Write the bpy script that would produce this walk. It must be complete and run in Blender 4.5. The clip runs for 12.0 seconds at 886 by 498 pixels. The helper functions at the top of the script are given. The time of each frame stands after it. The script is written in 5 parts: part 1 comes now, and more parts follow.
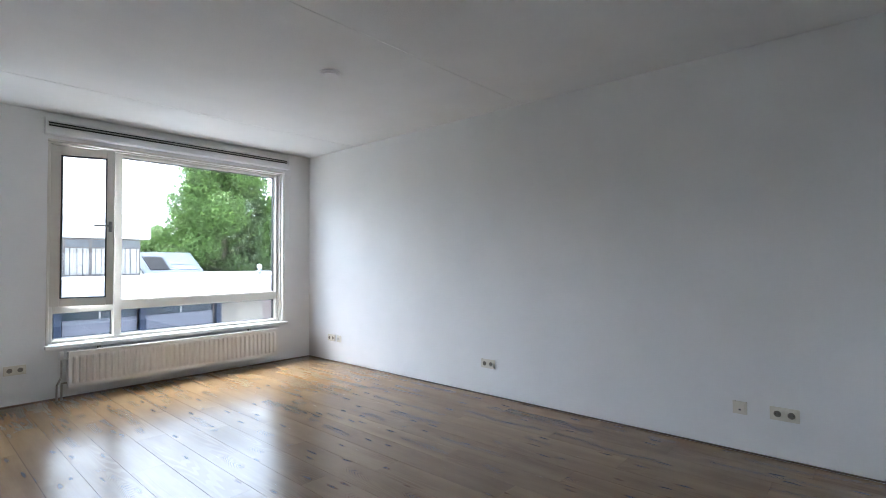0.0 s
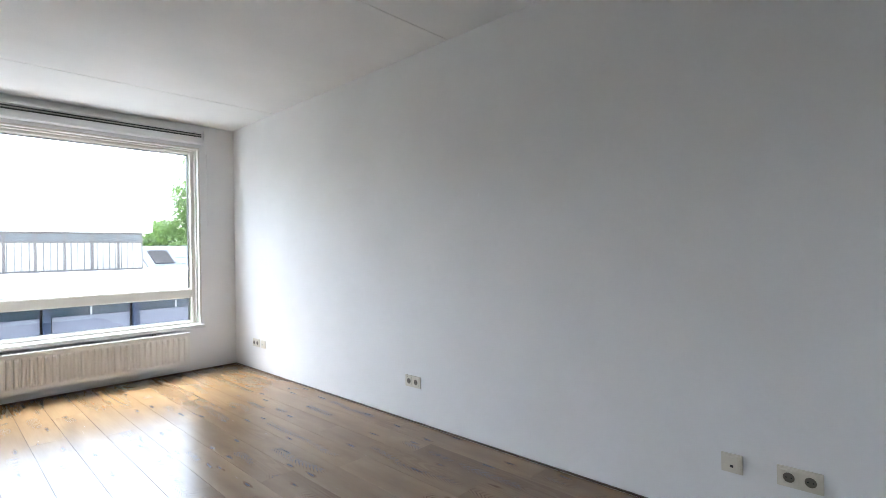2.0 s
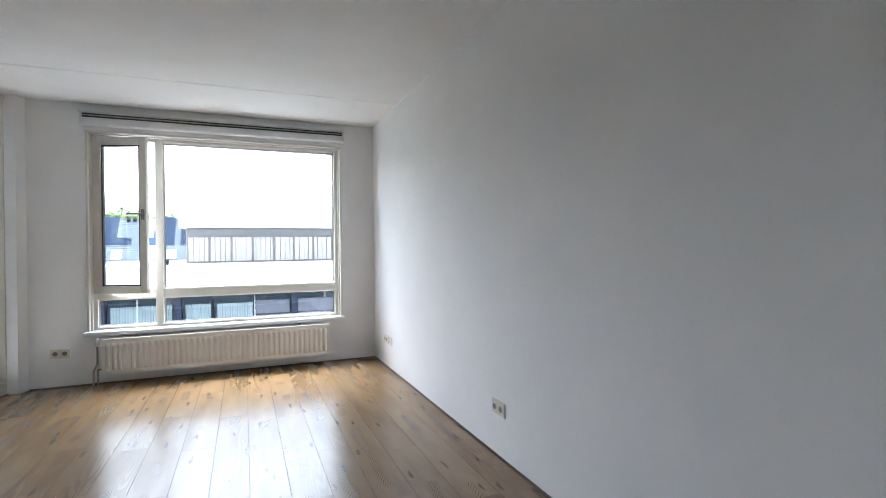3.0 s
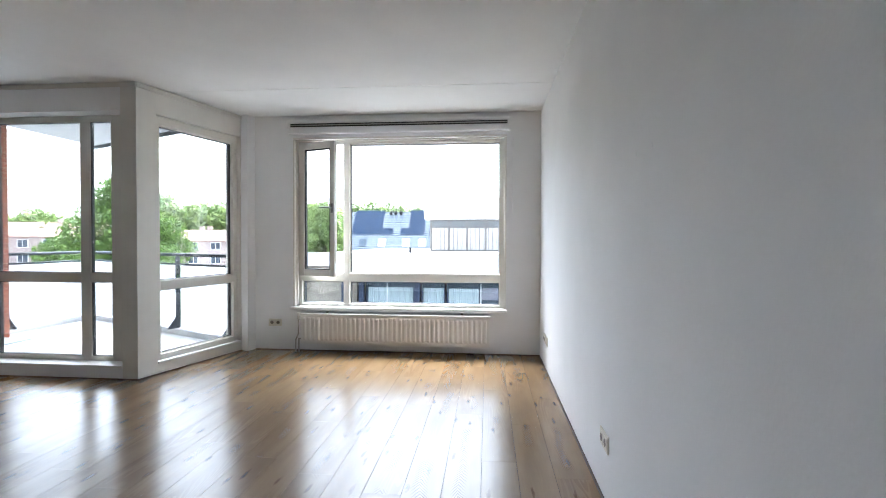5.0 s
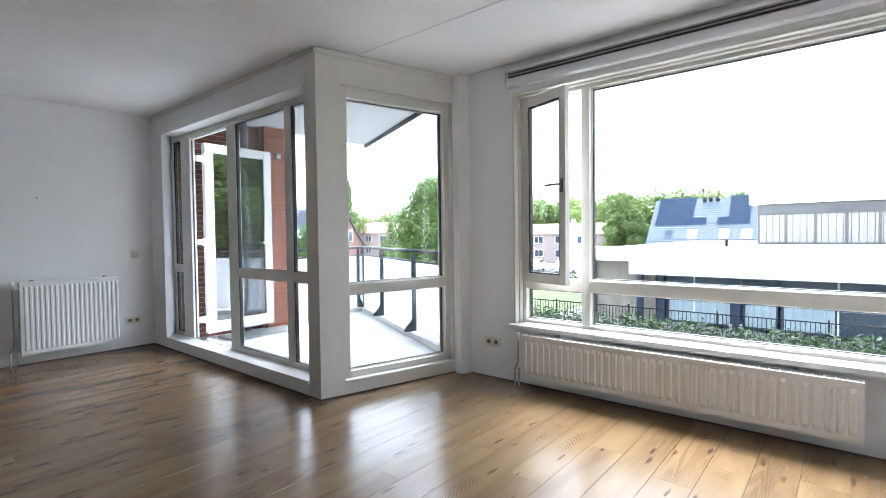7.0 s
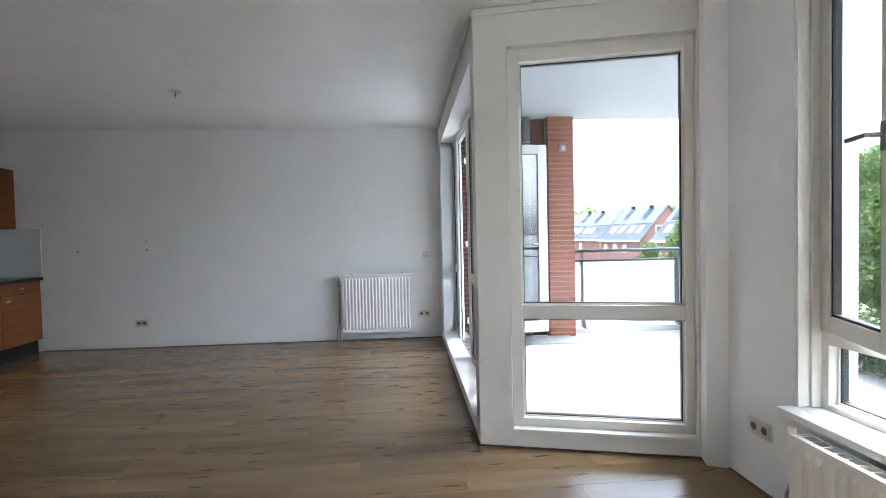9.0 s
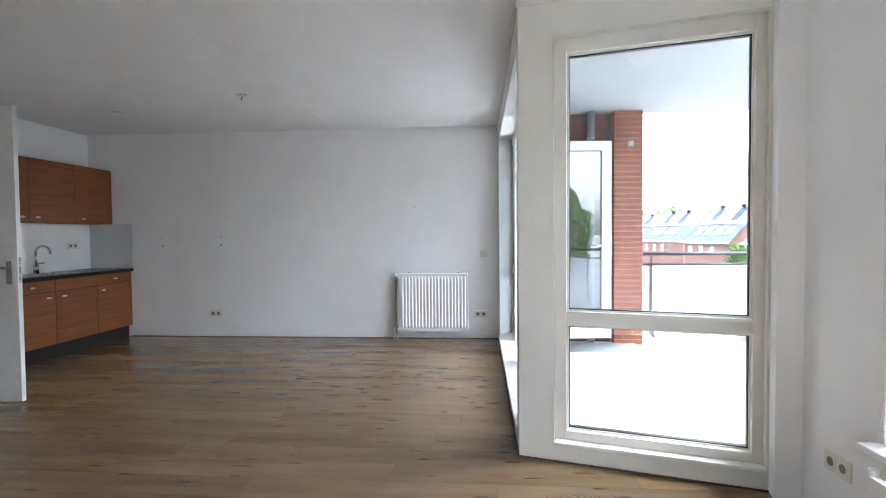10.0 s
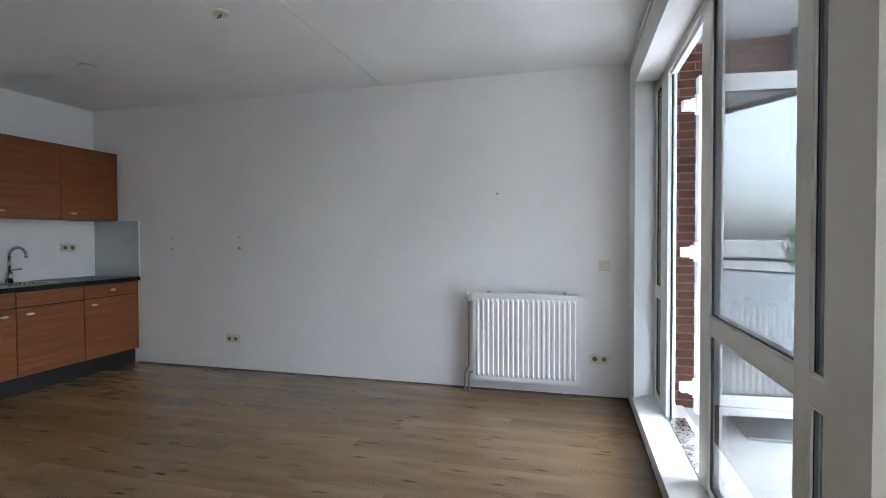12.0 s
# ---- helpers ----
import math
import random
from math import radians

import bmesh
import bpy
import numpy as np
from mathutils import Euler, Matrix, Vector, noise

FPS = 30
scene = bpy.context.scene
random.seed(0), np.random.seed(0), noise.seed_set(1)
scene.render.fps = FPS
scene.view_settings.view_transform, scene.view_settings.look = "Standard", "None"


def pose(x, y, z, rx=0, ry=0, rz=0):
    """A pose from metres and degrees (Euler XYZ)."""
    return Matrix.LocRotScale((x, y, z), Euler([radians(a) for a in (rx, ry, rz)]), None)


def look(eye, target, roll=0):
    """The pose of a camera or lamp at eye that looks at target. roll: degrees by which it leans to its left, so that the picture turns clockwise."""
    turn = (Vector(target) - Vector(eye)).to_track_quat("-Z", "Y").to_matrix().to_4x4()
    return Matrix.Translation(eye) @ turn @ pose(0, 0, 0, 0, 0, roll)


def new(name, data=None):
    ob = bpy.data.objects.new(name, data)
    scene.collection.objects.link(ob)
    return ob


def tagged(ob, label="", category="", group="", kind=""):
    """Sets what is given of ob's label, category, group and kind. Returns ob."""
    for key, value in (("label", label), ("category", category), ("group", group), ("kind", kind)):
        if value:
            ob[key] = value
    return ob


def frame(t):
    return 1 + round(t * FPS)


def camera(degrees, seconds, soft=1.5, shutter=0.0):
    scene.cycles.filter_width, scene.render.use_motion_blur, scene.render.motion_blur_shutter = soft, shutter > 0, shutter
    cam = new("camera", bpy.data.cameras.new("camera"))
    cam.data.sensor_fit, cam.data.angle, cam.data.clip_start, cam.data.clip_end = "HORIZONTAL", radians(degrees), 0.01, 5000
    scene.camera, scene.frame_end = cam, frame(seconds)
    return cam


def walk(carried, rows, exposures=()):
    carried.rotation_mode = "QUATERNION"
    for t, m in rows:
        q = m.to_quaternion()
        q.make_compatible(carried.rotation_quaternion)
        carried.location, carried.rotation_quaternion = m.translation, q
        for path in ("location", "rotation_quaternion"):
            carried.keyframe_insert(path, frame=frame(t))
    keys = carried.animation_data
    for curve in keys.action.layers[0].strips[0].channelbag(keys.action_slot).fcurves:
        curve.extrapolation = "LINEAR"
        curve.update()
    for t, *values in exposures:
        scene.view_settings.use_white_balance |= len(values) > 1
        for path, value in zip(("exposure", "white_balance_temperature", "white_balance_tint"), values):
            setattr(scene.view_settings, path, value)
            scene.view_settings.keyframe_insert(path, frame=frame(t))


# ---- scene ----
cam = camera(84.6, 12.0, soft=0.7)
PATH = [
    (0, (-3.629, -5.575, 1.23), (-2.133, -4.248, 1.28), -0.3),
    (0.5, (-3.582, -5.535, 1.222), (-1.946, -4.385, 1.277), -0.7),
    (1, (-3.268, -5.554, 1.234), (-1.595, -4.455, 1.271), -1.3),
    (1.5, (-2.816, -5.501, 1.199), (-1.194, -4.331, 1.226), -1.1),
    (2, (-2.363, -5.456, 1.211), (-0.908, -4.079, 1.22), -1.1),
    (2.5, (-1.851, -5.424, 1.215), (-0.715, -3.776, 1.216), -0.8),
    (3, (-1.368, -5.415, 1.225), (-0.611, -3.564, 1.221), -0.7),
    (3.5, (-0.974, -5.397, 1.217), (-0.607, -3.431, 1.206), -0.4),
    (3.7, (-0.849, -5.375, 1.234), (-0.656, -3.384, 1.219), -0.3),
    (5.3, (-0.556, -5.152, 1.23), (-0.837, -3.172, 1.186), 0.1),
    (5.5, (-0.567, -4.947, 1.233), (-0.95, -2.985, 1.183), 0.0),
    (6, (-0.581, -4.49, 1.217), (-1.209, -2.592, 1.162), -0.2),
    (6.5, (-0.597, -3.966, 1.231), (-1.547, -2.208, 1.16), -0.5),
    (7, (-0.603, -3.43, 1.221), (-1.884, -1.896, 1.162), -0.7),
    (7.5, (-0.61, -2.907, 1.213), (-2.198, -1.692, 1.157), -0.8),
    (7.7, (-0.617, -2.748, 1.225), (-2.3, -1.67, 1.168), -0.8),
    (9.3, (-0.722, -1.538, 1.286), (-2.721, -1.523, 1.229), -1.1),
    (9.5, (-0.705, -1.493, 1.293), (-2.704, -1.535, 1.235), -0.9),
    (10, (-0.799, -1.488, 1.285), (-2.793, -1.641, 1.225), -0.5),
    (10.5, (-1.192, -1.608, 1.229), (-3.178, -1.842, 1.182), -0.2),
    (11, (-1.758, -1.591, 1.286), (-3.729, -1.921, 1.219), -0.2),
    (11.5, (-2.278, -1.668, 1.284), (-4.234, -2.082, 1.223), -0.2),
    (12, (-2.755, -1.696, 1.265), (-4.687, -2.209, 1.22), -0.2),
]

EXPOSURE = [(t, e, 5600 if t == 0 else 5790, 9) for t, e in ((0.0, 4.00), (0.5, 4.44), (1.5, 4.39), (2.5, 4.18), (3.5, 3.84), (5.5, 4.08), (6.5, 4.07), (7.5, 3.79), (9.5, 4.26), (10.5, 4.51), (11.0, 4.39), (11.5, 4.04), (12.0, 4.16))]
walk(cam, [(t, look(eye, target, roll)) for t, eye, target, roll in PATH], EXPOSURE)

# ---- world and sun ----
SUN_AZ, SUN_EL = radians(-12.0), radians(62.0)
world = bpy.data.worlds.new("overcast_sky")
scene.world = world
world.use_nodes = True
wn, wl = world.node_tree.nodes, world.node_tree.links
sky = wn.new("ShaderNodeTexSky")
sky.sky_type, sky.sun_disc = "NISHITA", False
sky.sun_elevation, sky.sun_rotation = SUN_EL, SUN_AZ
sky.air_density, sky.dust_density = 1.0, 4.0
pale = wn.new("ShaderNodeHueSaturation")
pale.inputs["Saturation"].default_value = 0.35
wl.new(sky.outputs[0], pale.inputs["Color"])
wl.new(pale.outputs[0], wn["Background"].inputs["Color"])
wn["Background"].inputs["Strength"].default_value = 0.15

sun_data = bpy.data.lights.new("sun", "SUN")
sun_data.energy, sun_data.angle, sun_data.color = 0.5, radians(30), (1.0, 0.97, 0.92)
sun = new("sun", sun_data)
sun.matrix_world = look((0, 0, 40), (-40 * math.sin(SUN_AZ) / math.tan(SUN_EL), -40 * math.cos(SUN_AZ) / math.tan(SUN_EL), 0))


# ---- materials ----
def mat_base(name):
    m = bpy.data.materials.new(name)
    m.use_nodes = True
    nt = m.node_tree
    return m, nt.nodes, nt.links, nt.nodes["Principled BSDF"]


def ramp(nodes, stops):
    r = nodes.new("ShaderNodeValToRGB")
    while len(r.color_ramp.elements) < len(stops):
        r.color_ramp.elements.new(0.5)
    for e, (p, c) in zip(r.color_ramp.elements, stops):
        e.position, e.color = p, (*c, 1)
    return r


def shade(name, colour, rough=0.5, metal=0.0, vary=0.06, scale=6.0, bump=0.0, bump_scale=200.0, spec=0.5, coat=0.0, per_object=0.0):
    """Plain surface with slight blotches at one scale and fine relief at another."""
    m, n, l, b = mat_base(name)
    co = n.new("ShaderNodeTexCoord")
    t = n.new("ShaderNodeTexNoise")
    t.inputs["Scale"].default_value, t.inputs["Detail"].default_value = scale, 5
    l.new(co.outputs["Object"], t.inputs["Vector"])
    lo = [max(0.0, c * (1 - vary)) for c in colour]
    hi = [min(1.0, c * (1 + vary)) for c in colour]
    r = ramp(n, [(0.3, lo), (0.7, hi)])
    l.new(t.outputs["Fac"], r.inputs[0])
    out = r.outputs[0]
    if per_object:
        info, hs = n.new("ShaderNodeObjectInfo"), n.new("ShaderNodeHueSaturation")
        mr = n.new("ShaderNodeMapRange")
        mr.inputs["To Min"].default_value, mr.inputs["To Max"].default_value = 1 - per_object, 1 + per_object
        l.new(info.outputs["Random"], mr.inputs["Value"])
        l.new(mr.outputs[0], hs.inputs["Value"])
        l.new(out, hs.inputs["Color"])
        out = hs.outputs[0]
    l.new(out, b.inputs["Base Color"])
    rr = n.new("ShaderNodeMapRange")
    rr.inputs["To Min"].default_value, rr.inputs["To Max"].default_value = max(0.02, rough - 0.06), min(1, rough + 0.06)
    l.new(t.outputs["Fac"], rr.inputs["Value"])
    l.new(rr.outputs[0], b.inputs["Roughness"])
    b.inputs["Metallic"].default_value = metal
    b.inputs["Specular IOR Level"].default_value = spec
    b.inputs["Coat Weight"].default_value = coat
    if bump:
        f, bp = n.new("ShaderNodeTexNoise"), n.new("ShaderNodeBump")
        f.inputs["Scale"].default_value, f.inputs["Detail"].default_value = bump_scale, 4
        l.new(co.outputs["Object"], f.inputs["Vector"])
        bp.inputs["Strength"].default_value, bp.inputs["Distance"].default_value = bump, 0.004
        l.new(f.outputs["Fac"], bp.inputs["Height"])
        l.new(bp.outputs[0], b.inputs["Normal"])
    return m


def glass_material(name, tint, gloss):
    """Clear pane: sees through, with a mirror gloss that grows at grazing angles."""
    m = bpy.data.materials.new(name)
    m.use_nodes = True
    n, l = m.node_tree.nodes, m.node_tree.links
    n.remove(n["Principled BSDF"])
    tr, gl, mx = n.new("ShaderNodeBsdfTransparent"), n.new("ShaderNodeBsdfGlossy"), n.new("ShaderNodeMixShader")
    tr.inputs[0].default_value, gl.inputs["Roughness"].default_value = (*tint, 1), 0.0
    lw, pw, mr = n.new("ShaderNodeLayerWeight"), n.new("ShaderNodeMath"), n.new("ShaderNodeMapRange")
    lw.inputs["Blend"].default_value = 0.5
    pw.operation, pw.inputs[1].default_value = "POWER", 5.0
    mr.inputs["To Min"].default_value, mr.inputs["To Max"].default_value = gloss, 1.0
    l.new(lw.outputs["Facing"], pw.inputs[0])
    l.new(pw.outputs[0], mr.inputs["Value"])
    l.new(mr.outputs[0], mx.inputs[0])
    l.new(tr.outputs[0], mx.inputs[1])
    l.new(gl.outputs[0], mx.inputs[2])
    l.new(mx.outputs[0], n["Material Output"].inputs["Surface"])
    return m


def laminate():
    """Oak-look laminate, grain along the plank's y, with cathedral figure and a few knots."""
    m, n, l, b = mat_base("oak_laminate")
    co, info = n.new("ShaderNodeTexCoord"), n.new("ShaderNodeObjectInfo")
    mul, add = n.new("ShaderNodeVectorMath"), n.new("ShaderNodeVectorMath")
    mul.operation, add.operation = "SCALE", "ADD"
    cmb = n.new("ShaderNodeCombineXYZ")
    for i in range(3):
        l.new(info.outputs["Random"], cmb.inputs[i])
    l.new(cmb.outputs[0], mul.inputs[0])
    mul.inputs["Scale"].default_value = 41.0
    l.new(co.outputs["Object"], add.inputs[0])
    l.new(mul.outputs[0], add.inputs[1])

    def mapped(sx, sy):
        mp = n.new("ShaderNodeMapping")
        mp.inputs["Scale"].default_value = (sx, sy, 1)
        l.new(add.outputs[0], mp.inputs["Vector"])
        return mp.outputs[0]

    broad, fine, fig = (n.new("ShaderNodeTexNoise") for _ in range(3))
    l.new(mapped(7, 1.1), broad.inputs["Vector"])
    broad.inputs["Scale"].default_value, broad.inputs["Detail"].default_value = 1.0, 5
    l.new(mapped(120, 7), fine.inputs["Vector"])
    fine.inputs["Scale"].default_value, fine.inputs["Detail"].default_value = 1.0, 6
    l.new(mapped(7.5, 0.5), fig.inputs["Vector"])
    fig.inputs["Scale"].default_value, fig.inputs["Detail"].default_value = 1.0, 1.5
    many, wave = n.new("ShaderNodeMath"), n.new("ShaderNodeMath")
    many.operation, many.inputs[1].default_value, wave.operation = "MULTIPLY", 150.0, "SINE"
    l.new(fig.outputs["Fac"], many.inputs[0])
    l.new(many.outputs[0], wave.inputs[0])
    spot = n.new("ShaderNodeTexNoise")
    l.new(mapped(2.4, 0.55), spot.inputs["Vector"])
    spot.inputs["Scale"].default_value, spot.inputs["Detail"].default_value = 1.3, 1.0
    where = n.new("ShaderNodeMapRange")
    where.inputs["From Min"].default_value, where.inputs["From Max"].default_value = 0.54, 0.68
    where.inputs["To Min"].default_value, where.inputs["To Max"].default_value = 0.04, 0.5
    l.new(spot.outputs["Fac"], where.inputs["Value"])
    r1 = ramp(n, [(0.25, (0.150, 0.093, 0.041)), (0.5, (0.211, 0.137, 0.066)), (0.78, (0.268, 0.181, 0.092))])
    l.new(broad.outputs["Fac"], r1.inputs[0])
    r2 = ramp(n, [(0.0, (0.66, 0.57, 0.49)), (0.38, (1, 1, 1)), (1.0, (1, 1, 1))])
    l.new(wave.outputs[0], r2.inputs[0])
    r3 = ramp(n, [(0.3, (0.96, 0.955, 0.95)), (0.6, (1.0, 1.0, 1.0))])
    l.new(fine.outputs["Fac"], r3.inputs[0])
    vor = n.new("ShaderNodeTexVoronoi")
    l.new(mapped(7.0, 1.55), vor.inputs["Vector"])
    vor.voronoi_dimensions, vor.inputs["Scale"].default_value = "2D", 1.0
    wob = n.new("ShaderNodeTexNoise")
    l.new(mapped(60, 14), wob.inputs["Vector"])
    wob.inputs["Scale"].default_value, wob.inputs["Detail"].default_value = 1.0, 4
    ws = n.new("ShaderNodeMath")
    ws.operation, ws.inputs[1].default_value, ws.inputs[2].default_value = "MULTIPLY_ADD", 0.20, -0.09
    l.new(wob.outputs["Fac"], ws.inputs[0])
    vd = n.new("ShaderNodeMath")
    vd.operation = "ADD"
    l.new(vor.outputs["Distance"], vd.inputs[0])
    l.new(ws.outputs[0], vd.inputs[1])
    r4 = ramp(n, [(0.0, (0.30, 0.20, 0.13)), (0.05, (0.46, 0.34, 0.24)), (0.098, (1, 1, 1))])
    l.new(vd.outputs[0], r4.inputs[0])
    # feather-like strips of short slanted flecks along the heart of some planks
    sep = n.new("ShaderNodeSeparateXYZ")
    l.new(co.outputs["Object"], sep.inputs[0])

    def calc(op, a, c, d=None):
        k = n.new("ShaderNodeMath")
        k.operation = op
        for i, v in enumerate((a, c, d)):
            if v is None:
                continue
            if isinstance(v, (int, float)):
                k.inputs[i].default_value = v
            else:
                l.new(v, k.inputs[i])
        return k.outputs[0]

    drift, patch = n.new("ShaderNodeTexNoise"), n.new("ShaderNodeTexNoise")
    l.new(mapped(2.0, 1.6), drift.inputs["Vector"])
    l.new(mapped(1.0, 1.9), patch.inputs["Vector"])
    for t in (drift, patch):
        t.inputs["Scale"].default_value, t.inputs["Detail"].default_value = 1.0, 2.0
    off = calc("MULTIPLY_ADD", drift.outputs["Fac"], 0.16, -0.08)
    ax = calc("ABSOLUTE", calc("ADD", sep.outputs[0], off), 0.0)
    ph = calc("MULTIPLY_ADD", broad.outputs["Fac"], 26.0, calc("MULTIPLY_ADD", ax, 420.0, calc("MULTIPLY", sep.outputs[1], 215.0)))
    band, spots = n.new("ShaderNodeMapRange"), n.new("ShaderNodeMapRange")
    band.inputs["From Min"].default_value, band.inputs["From Max"].default_value = 0.040, 0.014
    spots.inputs["From Min"].default_value, spots.inputs["From Max"].default_value = 0.54, 0.60
    l.new(ax, band.inputs["Value"])
    l.new(patch.outputs["Fac"], spots.inputs["Value"])
    r5 = ramp(n, [(0.0, (1, 1, 1)), (0.35, (0.95, 0.93, 0.9)), (0.85, (0.33, 0.22, 0.14))])
    l.new(calc("SINE", ph, 0.0), r5.inputs[0])
    fleck = calc("MULTIPLY", calc("MULTIPLY", band.outputs[0], spots.outputs[0]), 0.85)
    out = r1.outputs[0]
    for r, f in ((r2, where.outputs[0]), (r3, 0.8), (r4, 0.9), (r5, fleck)):
        mx = n.new("ShaderNodeMix")
        mx.data_type, mx.blend_type = "RGBA", "MULTIPLY"
        if isinstance(f, float):
            mx.inputs["Factor"].default_value = f
        else:
            l.new(f, mx.inputs["Factor"])
        l.new(out, mx.inputs[6])
        l.new(r.outputs[0], mx.inputs[7])
        out = mx.outputs[2]
    hs, mr = n.new("ShaderNodeHueSaturation"), n.new("ShaderNodeMapRange")
    mr.inputs["To Min"].default_value, mr.inputs["To Max"].default_value = 0.91, 1.07
    l.new(info.outputs["Random"], mr.inputs["Value"])
    l.new(mr.outputs[0], hs.inputs["Value"])
    l.new(out, hs.inputs["Color"])
    l.new(hs.outputs[0], b.inputs["Base Color"])
    rg = n.new("ShaderNodeMapRange")
    rg.inputs["To Min"].default_value, rg.inputs["To Max"].default_value = 0.17, 0.31
    b.inputs["Specular IOR Level"].default_value = 0.65
    l.new(fine.outputs["Fac"], rg.inputs["Value"])
    l.new(rg.outputs[0], b.inputs["Roughness"])
    bp = n.new("ShaderNodeBump")
    bp.inputs["Strength"].default_value, bp.inputs["Distance"].default_value = 0.12, 0.001
    l.new(fine.outputs["Fac"], bp.inputs["Height"])
    l.new(bp.outputs[0], b.inputs["Normal"])
    return m


def translucent_panel():
    m, n, l, b = mat_base("translucent_panel")
    b.inputs["Base Color"].default_value, b.inputs["Roughness"].default_value = (0.80, 0.82, 0.84, 1), 0.35
    t = n.new("ShaderNodeTexNoise")
    t.inputs["Scale"].default_value = 2.0
    r = ramp(n, [(0.3, (0.78, 0.80, 0.82)), (0.7, (0.86, 0.88, 0.90))])
    l.new(t.outputs["Fac"], r.inputs[0])
    l.new(r.outputs[0], b.inputs["Base Color"])
    tr, mx = n.new("ShaderNodeBsdfTranslucent"), n.new("ShaderNodeMixShader")
    l.new(r.outputs[0], tr.inputs["Color"])
    mx.inputs[0].default_value = 0.6
    l.new(b.outputs[0], mx.inputs[1])
    l.new(tr.outputs[0], mx.inputs[2])
    l.new(mx.outputs[0], n["Material Output"].inputs["Surface"])
    return m


def veneer():
    """Cherry-look cabinet front, grain along x."""
    m, n, l, b = mat_base("cherry_front")
    co, info = n.new("ShaderNodeTexCoord"), n.new("ShaderNodeObjectInfo")
    mp, add = n.new("ShaderNodeMapping"), n.new("ShaderNodeVectorMath")
    add.operation = "ADD"
    l.new(co.outputs["Object"], add.inputs[0])
    l.new(info.outputs["Random"], add.inputs[1])
    mp.inputs["Scale"].default_value = (2.2, 30, 38)
    l.new(add.outputs[0], mp.inputs["Vector"])
    t = n.new("ShaderNodeTexNoise")
    t.inputs["Scale"].default_value, t.inputs["Detail"].default_value, t.inputs["Distortion"].default_value = 1.0, 6, 0.4
    l.new(mp.outputs[0], t.inputs["Vector"])
    r = ramp(n, [(0.3, (0.170, 0.052, 0.013)), (0.55, (0.215, 0.072, 0.020)), (0.75, (0.25, 0.090, 0.027))])
    l.new(t.outputs["Fac"], r.inputs[0])
    l.new(r.outputs[0], b.inputs["Base Color"])
    b.inputs["Roughness"].default_value = 0.42
    return m


